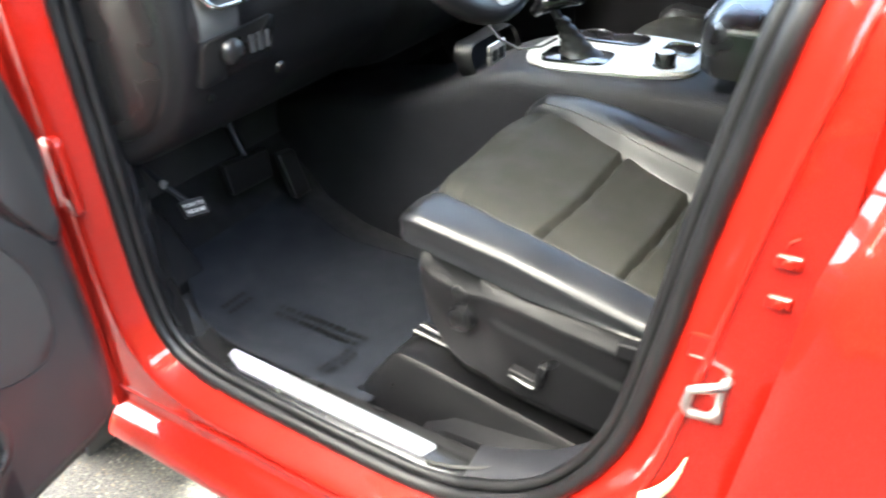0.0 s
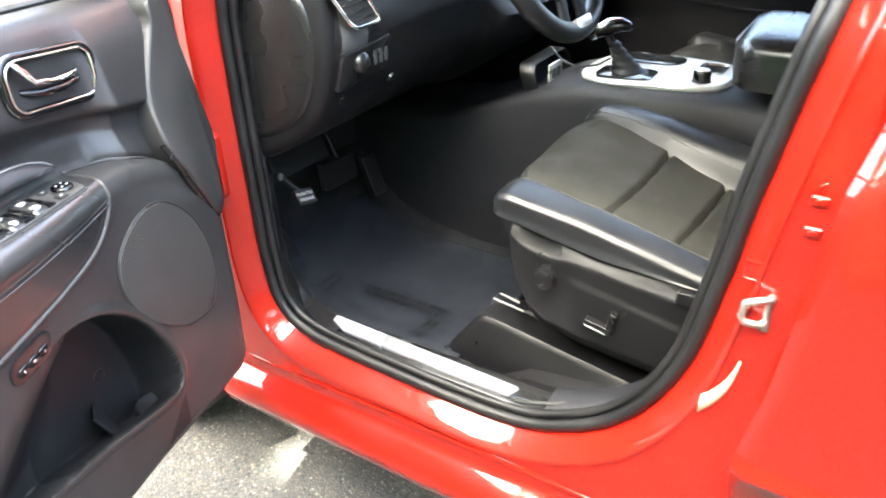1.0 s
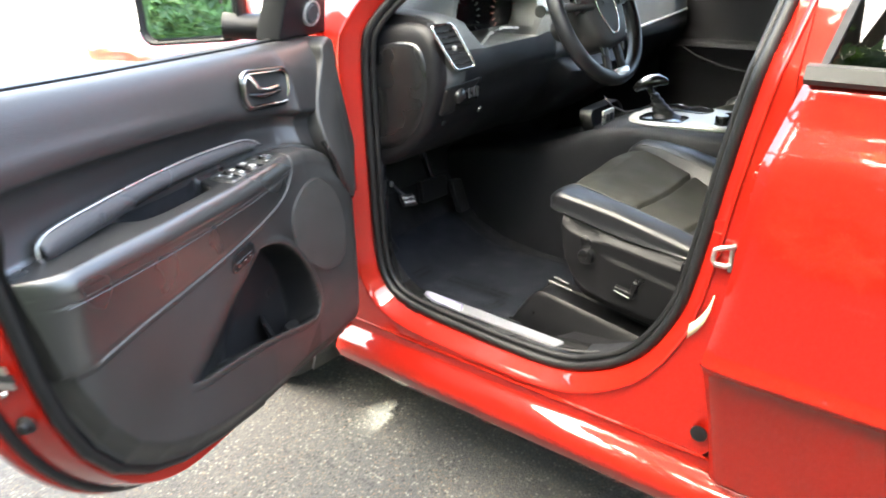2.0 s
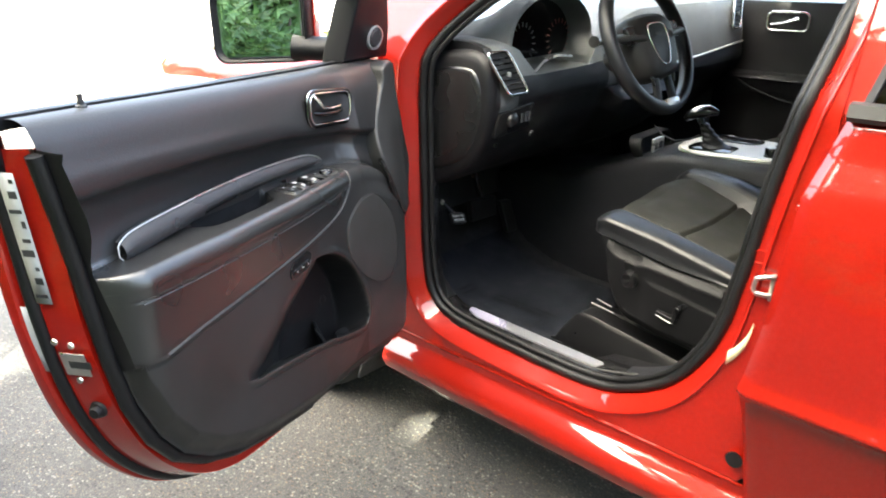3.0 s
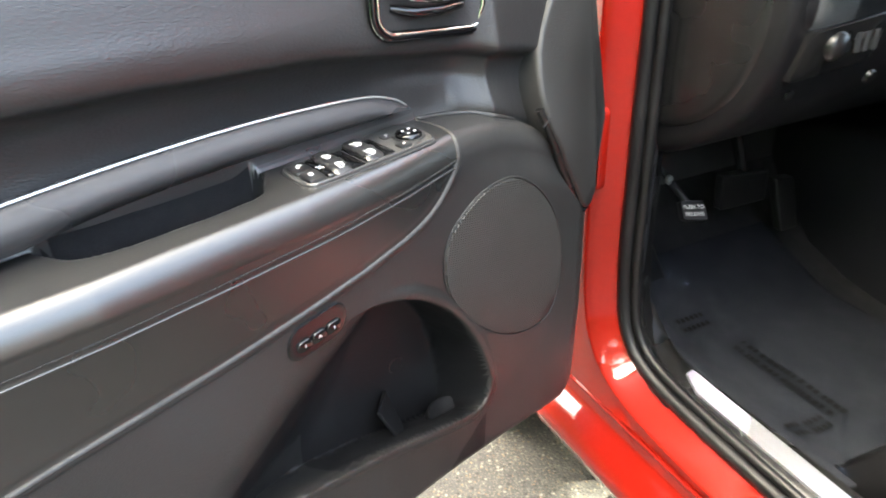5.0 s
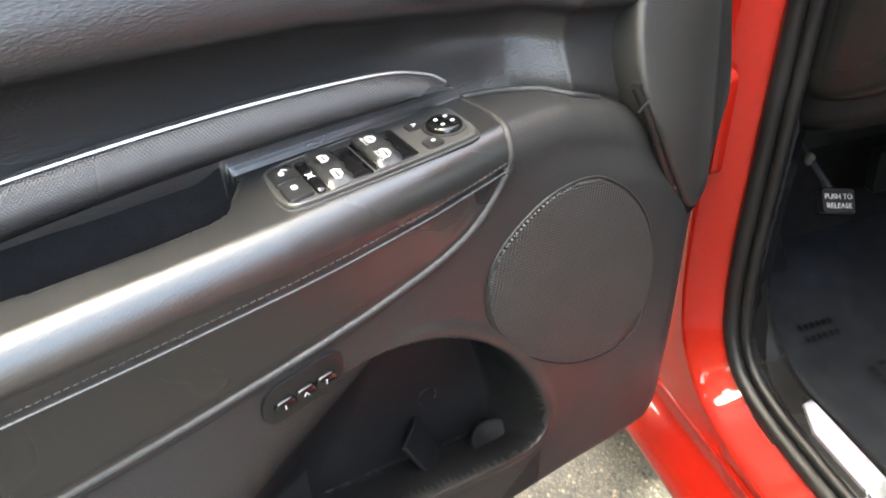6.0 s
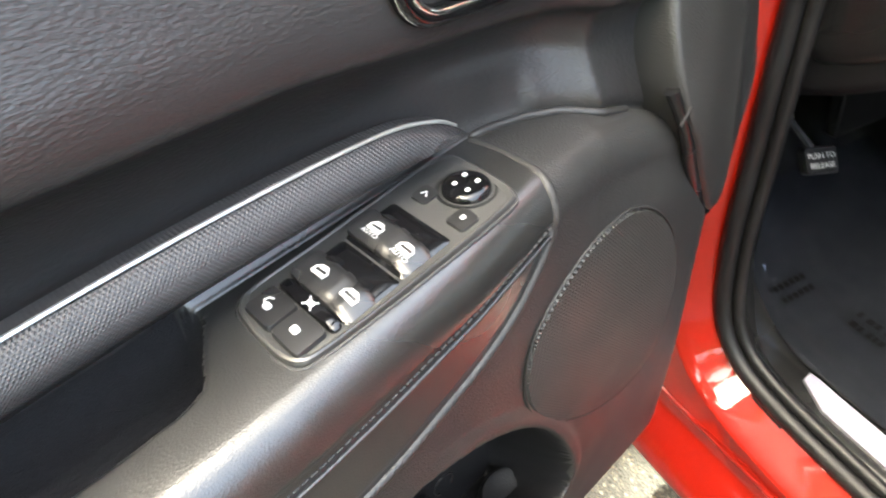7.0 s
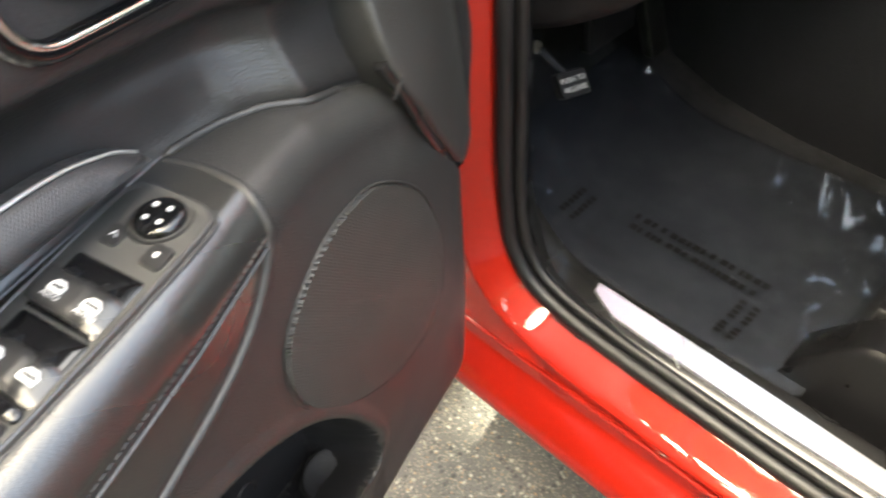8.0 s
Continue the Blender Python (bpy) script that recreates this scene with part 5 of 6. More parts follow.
# ---- driver's seat ----
def seat(y0, mirror_it=1, driver=True):
    """A bucket seat whose outer edge lies at y0; builds cushion, inserts, bolsters, side trim, backrest."""
    W = 0.555

    def Y(d):
        return y0 + mirror_it * d

    def base(x, d):
        # cushion centre height over its length
        z = lerp(x, [(0.305, 0.84), (0.312, 0.885), (0.325, 0.912), (0.345, 0.928), (0.39, 0.934), (0.46, 0.928), (0.55, 0.912), (0.70, 0.874), (0.79, 0.846), (0.86, 0.828)])
        t = d / W
        dip = 0.014 * math.exp(-((t - 0.5) / 0.25) ** 2)
        return z - dip + 0.024 * max(0.0, t - 0.25) * (1 - step(0.50, 0.82, x)) * step(0.305, 0.345, x)

    def near_seam(x):
        return lerp(x, [(0.31, 0.116), (0.40, 0.104), (0.52, 0.086), (0.88, 0.080)])

    def far_seam(x):
        return lerp(x, [(0.31, 0.500), (0.40, 0.492), (0.50, 0.462), (0.58, 0.440), (0.70, 0.420), (0.88, 0.402)])

    def bolster_z(x, outer):
        if outer:
            return lerp(x, [(0.365, 0.938), (0.39, 0.940), (0.55, 0.916), (0.70, 0.882), (0.79, 0.860), (0.86, 0.848)])
        return lerp(x, [(0.365, 0.948), (0.39, 0.955), (0.46, 0.958), (0.55, 0.948), (0.70, 0.912), (0.79, 0.893), (0.86, 0.880)])

    def leather_low(x):
        return lerp(x, [(0.35, 0.885), (0.41, 0.883), (0.50, 0.864), (0.60, 0.847), (0.70, 0.843), (0.78, 0.840), (0.9, 0.838)])

    rows = []
    for i in range(130):
        x = 0.308 + 0.557 * i / 129
        row = []
        d0, d1 = near_seam(x), far_seam(x)
        for j in range(29):
            d = d0 + (d1 - d0) * j / 28
            t = j / 28
            z = base(x, d)
            for sx in (0.570, 0.708):
                g = abs(x - sx - 0.018 * t)
                z += 0.004 * math.exp(-(g / 0.035) ** 2) - 0.015 * math.exp(-(g / 0.0048) ** 2)
            z -= 0.004 * (math.exp(-(t / 0.03) ** 2) + math.exp(-((1 - t) / 0.03) ** 2))
            bow = 0.045 * (max(0.0, 1 - t / 0.35) ** 2 + max(0.0, (t - 0.65) / 0.35) ** 2) * max(0.0, 1 - (x - 0.308) / 0.25)
            row.append((x + bow, Y(d), z))
        rows.append(row)
    rows.insert(0, [(p[0] + 0.004, p[1], 0.80) for p in rows[0]])
    cushion = part("driver_seat" if driver else "passenger_seat", Shape().grid(rows), SUEDE, car, "black leather car seat with dark grey suede inserts", smooth=60)
    for side in (0, 1):
        loops = []
        for i in range(34):
            x = 0.346 + 0.531 * (i / 33) ** 1.3
            k = step(0.310, 0.39, x)
            h = lerp(x, [(0.31, 0.0), (0.34, 0.008), (0.45, 0.012), (0.6, 0.020), (0.75, 0.035), (0.88, 0.055)])
            h *= 0.2 if side == 0 else 0.35
            zc, zi = bolster_z(x, side == 0), base(max(x, 0.365), near_seam(x) if side == 0 else far_seam(x))
            q = min(1.0, (x - 0.346) / 0.055)
            nose = 0.30 + 0.70 * math.sqrt(max(0.0, q * (2 - q)))
            if side == 0:
                zl = max(leather_low(x), 0.0)
                hs = max(0.012, zc - zl)
                pr = [(0.094, zi - 0.008), (0.088, zi + 0.003), (0.070, zc + 0.006), (0.036, zc + 0.007), (0.012, zc + 0.003), (0.004, zc - 0.003), (0.001, zc - 0.010), (0.003, zc - 0.010 - 0.45 * hs), (0.007, zc - hs), (0.094, zc - hs - 0.01)]
            else:
                pr = [(0.094, zi - 0.008), (0.088, zi + 0.004), (0.072, zc + 0.004 + 0.6 * h), (0.048, zc + 0.011 + h), (0.022, zc + 0.009 + h * 0.9), (0.004, zc - 0.008 + h * 0.5), (-0.004, zc - 0.035), (0.0, zc - 0.062), (0.012, zc - 0.085), (0.094, zc - 0.09)]
            loop_ = []
            wide = ((near_seam(x) if side == 0 else W - far_seam(x)) + 0.009) / 0.094
            for d, z in spline(pr, 3):
                d2 = 0.060 + ((d * wide if d > 0 else d) - 0.060) * nose
                z = zc - 0.045 + (z - zc + 0.045) * nose
                loop_.append((x, Y(d2 if side == 0 else W - d2), z))
            loops.append(loop_)
        part("bolster", Shape().loft(loops), LEATHER, cushion, "black leather side bolster with a stitched seam", smooth=60)
        s = Shape().tube([(p[0], p[1], p[2] + 0.0012) for p in [l[5] for l in loops][2:]], 0.0010, 5)
        part("seam", s, THREAD, cushion)
    # front roll under the cushion
    s = Shape().loft([[(0.314, Y(d), 0.885), (0.308, Y(d), 0.86), (0.325, Y(d), 0.80), (0.40, Y(d), 0.74), (0.45, Y(d), 0.80)] for d in (0.12, 0.15, 0.35, 0.38)])
    part("front_roll", s, LEATHER, cushion, smooth=50)
    # plastic side trim
    top = [(0.404, 0.862), (0.423, 0.847), (0.46, 0.836), (0.50, 0.830), (0.522, 0.833), (0.55, 0.833), (0.60, 0.828), (0.65, 0.820), (0.70, 0.815), (0.745, 0.811), (0.795, 0.810), (0.90, 0.812)]
    low = [(0.412, 0.800), (0.418, 0.765), (0.432, 0.722), (0.448, 0.688), (0.478, 0.662), (0.52, 0.652), (0.58, 0.643), (0.643, 0.636), (0.70, 0.630), (0.76, 0.626), (0.82, 0.623), (0.90, 0.620)]
    tt, ll = spline(top, 4), spline(low, 4)
    rows = []
    for a, b in zip(tt, ll):
        k = step(0.405, 0.44, a.x)
        zl = leather_low(a.x)
        row = [(a.x, Y(0.040), zl + 0.006), (a.x, Y(0.009), zl - 0.002), (a.x, Y(0.003), a.y + 0.014), (a.x, Y(-0.002 - 0.003 * k), a.y + 0.004), (a.x, Y(-0.004 - 0.005 * k), a.y - 0.002), (a.x, Y(-0.003 - 0.005 * k), a.y - 0.008)]
        for m in range(1, 31):
            t = m / 30
            x, z = a.x + (b.x - a.x) * t, a.y - 0.008 + (b.y - a.y + 0.008) * t
            ridge = lerp(x, [(0.52, 0.806), (0.55, 0.796), (0.78, 0.753), (0.9, 0.735)])
            out = 0.0055 * step(-0.004, 0.004, ridge - z) * step(0.515, 0.56, x)
            row.append((x, Y(-0.003 - 0.005 * k - 0.003 * step(0.0, 0.5, t) - out + 0.018 * step(0.82, 1, t)), z))
        rows.append(row)
    trim = part("side_trim", Shape().grid(rows), SEATSIDE, cushion, "satin black plastic seat side trim with power controls", smooth=50, thick=0.004)
    if driver:
        s = Shape().lathe([(0.0, 0.012), (0.016, 0.011), (0.021, 0.008), (0.022, -0.006), (0.026, -0.008)], (0.491, 0.076, 0.790), (0, -1, 0), 28)
        part("lumbar_knob", s, SEATSIDE, cushion, "round black lumbar knob", smooth=50)
        s = Shape()
        s.loft([[(0.582, y, 0.718), (0.638, y, 0.708), (0.641, y, 0.722), (0.584, y, 0.733)] for y in (0.085, 0.066, 0.063)])
        part("power_switch", s, SEATSIDE, cushion, "black power seat switch", bevel=0.004)
        s = Shape()
        s.loft([[(0.626, y, 0.722), (0.640, y, 0.719), (0.648, y, 0.757), (0.634, y, 0.760)] for y in (0.085, 0.066, 0.063)])
        part("power_switch", s, SEATSIDE, cushion, bevel=0.004)
        # silver bar standing in for the highlight along the black switch
        s = Shape().tube([(0.584, 0.064, 0.721), (0.612, 0.062, 0.714), (0.628, 0.062, 0.711)], 0.0016, 6)
        part("switch_glint", s, SILVER, cushion)
        s = Shape()
        s.loft([[(0.746, y, 0.812), (0.800, y, 0.811), (0.806, y, 0.840), (0.749, y, 0.838)] for y in (0.10, 0.082, 0.079)])
        part("recliner_cover", s, SEATSIDE, cushion, bevel=0.003)
    # backrest
    loops = []
    for i in range(12):
        t = i / 11
        z = 0.80 + 0.72 * t
        x = 0.90 + 0.22 * t
        w0, w1 = 0.0 + 0.05 * t, W - 0.05 * t
        loops.append([(x + 0.12, Y(w0 + 0.02), z), (x + 0.13, Y(0.25), z), (x + 0.12, Y(w1 - 0.02), z), (x + 0.02, Y(w1), z), (x - 0.05, Y(w1 - 0.04), z), (x - 0.02, Y(w1 - 0.11), z), (x - 0.01, Y(0.25), z), (x - 0.02, Y(w0 + 0.11), z), (x - 0.05, Y(w0 + 0.04), z), (x + 0.02, Y(w0), z)])
    part("backrest", Shape().loft(loops), LEATHER, cushion, smooth=60, sub=1)
    return cushion


seat(0.095)
seat(1.555, -1, False)
s = Shape()
s.loft([[(x, 0.612, z), (x, 0.634, z), (x, 0.634, z + 0.05), (x, 0.612, z + 0.05)] for x, z in ((0.745, 0.86), (0.765, 0.880), (0.806, 0.900))])
buckle = part("belt_buckle", s, SATIN, car, "black belt buckle with a red button", bevel=0.006)
s = Shape().loft([[(x, 0.604, z), (x, 0.634, z), (x, 0.634, z + 0.009), (x, 0.604, z + 0.009)] for x, z in ((0.762, 0.930), (0.803, 0.951))])
part("buckle_button", s, REDMARK, buckle, bevel=0.003)

# ---- centre console ----
s = Shape()
stations = [(-0.48, 0.80, 0.69), (-0.28, 0.84, 0.675), (-0.10, 0.86, 0.66), (0.05, 0.91, 0.655), (0.20, 0.970, 0.65), (0.30, 0.995, 0.645), (0.45, 1.000, 0.650), (0.60, 1.000, 0.665), (0.72, 0.995, 0.68), (0.95, 0.99, 0.685), (1.3, 0.98, 0.69)]
loops = []
for x, z, y in stations:
    y2 = 1.64 - y
    loops.append([(x, y - 0.01, 0.46), (x, y - 0.013, 0.72), (x, y - 0.016, z - 0.090), (x, y - 0.017, z - 0.055), (x, y - 0.013, z - 0.025), (x, y, z - 0.006), (x, y + 0.03, z), (x, 0.82, z + 0.004), (x, y2 - 0.03, z), (x, y2, z - 0.006), (x, y2 + 0.016, z - 0.05), (x, y2 + 0.012, 0.75), (x, y2 + 0.01, 0.46)])
console = part("centre_console", Shape().loft(loops), CABIN, car, "black centre console with a silver gear lever panel", smooth=45)
plate = [(0.262, 0.800), (0.285, 0.725), (0.325, 0.690), (0.40, 0.680), (0.50, 0.690), (0.60, 0.715), (0.640, 0.760), (0.645, 0.86), (0.62, 0.930), (0.50, 0.952), (0.36, 0.955), (0.285, 0.92)]
pl = [tuple(p) for p in spline(plate, 4, True)]
s = slab(pl, lambda a, b, h: (a, b, h + lerp(a, [(0.25, 0.990), (0.45, 1.0), (0.65, 1.0)])), ((1.0, 0.0), (0.998, 0.005), (0.985, 0.0105), (0.965, 0.0138), (0.5, 0.014)))
part("console_plate", s, PLATE, console, "satin silver console plate", smooth=40)
s = Shape().tube([(a, b, lerp(a, [(0.25, 0.990), (0.45, 1.0), (0.65, 1.0)]) + 0.006) for a, b in pl], 0.0018, 6, True)
part("plate_edge", s, SILVER, console, smooth=80)
s = slab([(0.395 + a, 0.745 + b) for a, b in rounded(0.145, 0.098, 0.024, 4)], lambda a, b, h: (a, b, 1.006 + h), ((1.0, 0.0), (1.0, 0.010), (0.9, 0.012), (0.4, 0.016)))
part("gear_surround", s, GLOSS, console, "gloss black gear lever surround", smooth=40)
loops = []
for i in range(17):
    t = i / 16
    k = 1.0 - 0.74 * t ** 0.55 + 0.05 * math.sin(9.0 * t * math.pi)
    loops.append([(0.400 - 0.045 * t + 0.052 * k * math.cos(a), 0.748 - 0.008 * t + (0.036 * k + 0.004) * math.sin(a) * (1 + 0.10 * math.sin(3 * a + 4 * t)), 1.018 + 0.074 * t) for a in [2 * math.pi * m / 18 for m in range(18)]])
part("gear_gaiter", Shape().loft(loops), BOOT, console, "black leather gear lever boot", smooth=60)
s = Shape().tube([(0.358, 0.741, 1.075), (0.346, 0.738, 1.098), (0.338, 0.735, 1.112)], 0.011, 10)
part("gear_stalk", s, SATIN, console)
s = Shape().tube([(0.300, 0.718, 1.100), (0.314, 0.722, 1.115), (0.340, 0.731, 1.127), (0.372, 0.741, 1.133), (0.392, 0.746, 1.130), (0.399, 0.748, 1.126)], [0.012, 0.020, 0.023, 0.019, 0.014, 0.007], 14, flat=0.85)
part("gear_knob", s, GLOSS, console, "black gear knob with a silver cap", smooth=80)
s = Shape().tube([(0.318, 0.718, 1.132), (0.344, 0.726, 1.147), (0.372, 0.738, 1.149), (0.390, 0.744, 1.141)], [0.004, 0.007, 0.007, 0.004], 10, flat=0.5)
part("knob_cap", s, CHROME, console)
s = Shape().lathe([(0.0, 0.030), (0.018, 0.030), (0.0215, 0.026), (0.022, 0.004), (0.026, 0.0)], (0.580, 0.757, 1.012), (0, 0, 1), 26)
part("drive_knob", s, SATIN, console, "round black knob with a bright top", smooth=40)
s = Shape().lathe([(0.0, 0.0325), (0.015, 0.032), (0.018, 0.030)], (0.580, 0.757, 1.012), (0, 0, 1), 26)
part("knob_top", s, SILVER, console)
for cx in (0.372, 0.452):
    s = Shape().lathe([(0.0, -0.06), (0.031, -0.06), (0.034, 0.0), (0.037, 0.003), (0.039, 0.0)], (cx, 0.900, 1.015), (0, 0, 1), 26)
    part("cup_holder", s, GLOSS, console, "dark cup holder with a bright rim", smooth=40)
s = slab([(0.412 + a, 0.900 + b) for a, b in rounded(0.178, 0.086, 0.040, 5)], lambda a, b, h: (a, b, 1.012 + h), ((1.0, 0.0), (1.0, 0.0045), (0.95, 0.005)))
part("cup_tray", s, GLOSS, console, smooth=40)
s = slab([(0.580 + a, 0.868 + b) for a, b in rounded(0.062, 0.078, 0.012, 4)], lambda a, b, h: (a, b, 1.012 + h), ((1.0, 0.0), (1.0, 0.004), (0.95, 0.0045)))
part("coin_tray", s, GLOSS, console)
s = Shape().tube([(0.580 + a, 0.868 + b, 1.0165) for a, b in rounded(0.066, 0.082, 0.014, 4)], 0.0022, 6, True)
part("tray_edge", s, CHROME, console, smooth=80)
# front cubby with sockets
s = slab([(0.80 + a, 0.978 + b) for a, b in rounded(0.24, 0.082, 0.034, 5)], lambda a, b, h: (0.165 + h - 0.35 * (b - 0.985), a, b), ((0.82, -0.05), (0.88, -0.004), (0.96, 0.003), (1.0, -0.004), (1.0, -0.04)))
part("cubby", s, SEATSIDE, console, "satin black cubby below the dashboard", smooth=40)
s = Shape().box(0.185, 0.192, 0.72, 0.80, 0.965, 1.015)
part("socket_plate", s, SILVER, console, bevel=0.003)
for yy in (0.735, 0.765):
    s = Shape().box(0.190, 0.195, yy, yy + 0.02, 0.975, 1.0)
    part("socket", s, MATT, console)
s = Shape().tube([(0.20, 0.70, 1.07), (0.24, 0.685, 1.045), (0.29, 0.675, 1.035), (0.34, 0.68, 1.045), (0.365, 0.70, 1.06)], 0.0028, 6)
part("cable", s, MATT, console, "thin black cable")
# armrest lid
loops = []
for i in range(16):
    t = i / 15
    x = 0.632 + 0.43 * t
    k = math.sqrt(max(0.0, 1 - (1 - min(1, t / 0.16)) ** 2)) * 0.9 + 0.1
    loops.append([(x, 0.82 + 0.125 * k * a, 1.090 + 0.060 * k * b + 0.017 * a) for a, b in [tuple(p) for p in spline([(-1, 0.55), (-0.85, 0.92), (-0.4, 1.0), (0.4, 1.0), (0.85, 0.92), (1, 0.55), (1.0, -0.6), (0.8, -0.9), (-0.8, -0.9), (-1.0, -0.6)], 2, True)]])
part("armrest_lid", Shape().loft(loops), LIDVINYL, console, "padded black leather console armrest", smooth=60)

# ---- dashboard ----
DASHP = [(-0.60, 1.33), (-0.45, 1.355), (-0.25, 1.385), (-0.10, 1.392), (-0.02, 1.388), (0.03, 1.375), (0.052, 1.345), (0.065, 1.29), (0.072, 1.23), (0.068, 1.205), (0.060, 1.195), (0.055, 1.15), (0.02, 1.08), (-0.06, 1.00), (-0.15, 0.95), (-0.35, 0.93), (-0.55, 0.95)]
rows = []
ys = [0.0, 0.006, 0.02, 0.05] + [0.10 + 1.46 * i / 30 for i in range(31)] + [1.60, 1.63]
for y in ys:
    k = step(-0.02, 0.03, y) * (1 - step(1.60, 1.65, y))
    up = 0.02 * math.exp(-((y - 0.37) / 0.2) ** 2)
    knee = step(0.60, 0.66, y) * (1 - step(0.98, 1.04, y))
    row = []
    for x, z in DASHP:
        x2 = x - 0.02 * (1 - k) if x > -0.2 else x
        if z < 1.19 and x > -0.2:
            x2 += 0.055 * knee
        far = step(0.55, 0.75, y) if z > 1.2 and x > -0.1 else 0
        carve = step(0.13, 0.19, y) * (1 - step(0.50, 0.55, y)) * step(-0.35, -0.2, x)
        z2 = z + (up if z > 1.3 else 0) + 0.060 * step(0.56, 0.85, y) * step(1.22, 1.37, z) * step(-0.42, -0.15, x)
        x2 += 0.045 * step(0.7, 1.45, y) * step(-0.2, 0.0, x) * step(1.05, 1.2, z)
        row.append((x2 - 0.0 * far, y + 0.01, z2 - carve * max(0.0, z2 - 1.285)))
    rows.append(row)
dash = part("dashboard", Shape().loft(rows), SEATTRIM, car, "black and grey dashboard with vents and dials", smooth=40)
dash.data.materials.append(DASH)
for f in dash.data.polygons:
    c = f.center / K
    if c.z > (1.20 if c.y < 0.12 or c.y > 0.60 else 1.284) and c.x < 0.2 and c.y > 0.03:
        f.material_index = 1
# end cap of the dashboard towards the door
endcap = [(0.050, 1.335), (0.062, 1.27), (0.055, 1.17), (0.01, 1.07), (-0.08, 0.99), (-0.20, 0.95), (-0.30, 1.1), (-0.28, 1.30), (-0.12, 1.362), (-0.0, 1.372)]
s = slab([tuple(p) for p in spline(endcap, 3, True)], lambda a, b, h: (a, h, b), ((0.80, -0.012), (0.90, -0.010), (0.97, -0.002), (1.0, 0.016), (1.0, 0.05)))
part("dash_end_cap", s, SEATTRIM, dash, "black dashboard end cover", smooth=50)
inner = [(0.020, 1.300), (0.032, 1.24), (0.026, 1.17), (-0.010, 1.09), (-0.08, 1.03), (-0.17, 1.01), (-0.23, 1.12), (-0.22, 1.26), (-0.11, 1.318), (-0.02, 1.325)]
s = slab([tuple(p) for p in spline(inner, 3, True)], lambda a, b, h: (a, h, b), ((0.55, -0.020), (0.88, -0.0195), (0.96, -0.017), (1.0, -0.010), (1.0, 0.0)))
part("fuse_cover", s, SATIN, dash, "satin black fuse cover on the dashboard end", smooth=50)


def vent(y0, ytop, z0, z1, x=0.062, lower_shift=0.085, n=6):
    """A leaning rectangular vent with chrome surround and blades."""
    def at(a, b, h):
        # a across 0..1, b up 0..1
        y = y0 + a * ytop + lower_shift * (1 - b)
        return (x + h + 0.02 * (1 - b), y, z0 + b * (z1 - z0))
    rim_ = [(0.5 + p / 1.0, 0.5 + q) for p, q in rounded(1.0, 1.0, 0.16, 4)]
    s = Shape().tube([at(a, b, 0.010) for a, b in rim_], 0.0042, 8, True)
    v = part("vent_surround", s, CHROME, dash, "chrome air vent surround", smooth=80)
    s = slab(rim_, at, ((1.0, 0.006), (0.96, 0.004), (0.9, -0.002)))
    part("vent_back", s, MATT, dash)
    for i in range(n):
        b = 0.14 + 0.72 * i / (n - 1)
        s = Shape().loft([[at(a, b - 0.030, 0.010), at(a, b - 0.022, 0.011), at(a, b + 0.020, 0.001), at(a, b + 0.012, 0.000)] for a in (0.07, 0.93)])
        part("vent_blade", s, SATIN, dash)
    s = Shape().box(*(lambda p: (p[0], p[0] + 0.012, p[1] - 0.004, p[1] + 0.004, p[2] - 0.008, p[2] + 0.004))(at(0.5, 0.5, 0.006)))
    part("vent_tab", s, SILVER, dash, bevel=0.002)


vent(-0.036, 0.090, 1.247, 1.370, 0.060, 0.080, 7)
vent(1.455, 0.075, 1.325, 1.440, 0.095, -0.03)
# instrument hood and cluster
arch = []
for i in range(25):
    a = radians(-30 + 240 * i / 24)
    arch.append((0.325 + 0.205 * math.cos(a), 1.375 + 0.135 * math.sin(a)))
s = Shape().grid([[(0.030, 0.36 + (y - 0.36) * 1.05, 1.36 + (z - 1.36) * 1.05) for y, z in arch], [(0.036, 0.36 + (y - 0.36) * 1.01, 1.36 + (z - 1.36) * 1.0) for y, z in arch], [(0.026, 0.36 + (y - 0.36) * 0.97, 1.36 + (z - 1.36) * 0.95) for y, z in arch], [(-0.055, 0.36 + (y - 0.36) * 0.9, 1.36 + (z - 1.36) * 0.88) for y, z in arch]])
part("instrument_hood", s, DASH, dash, "grey padded instrument hood", smooth=60)
s = Shape().grid([[(0.030, 0.36 + (y - 0.36) * 1.05, 1.36 + (z - 1.36) * 1.05) for y, z in arch[3:-3]], [(-0.02, 0.36 + (y - 0.36) * 1.10, 1.36 + (z - 1.36) * 1.08) for y, z in arch[3:-3]], [(-0.12, 0.36 + (y - 0.36) * 1.25, 1.30 + (z - 1.36) * 1.05) for y, z in arch[3:-3]], [(-0.30, 0.36 + (y - 0.36) * 1.35, 1.24 + (z - 1.36) * 1.1) for y, z in arch[3:-3]]])
part("instrument_hood", s, DASH, dash, smooth=60)
s = slab(arch, lambda a, b, h: (h - 0.05, 0.36 + (a - 0.36) * 0.92, 1.36 + (b - 1.36) * 0.9), ((1.0, 0.0), (0.98, 0.006), (0.5, 0.006)))
part("instrument_face", s, GLOSS, dash, "dark instrument cluster with red and white dial marks", smooth=30)
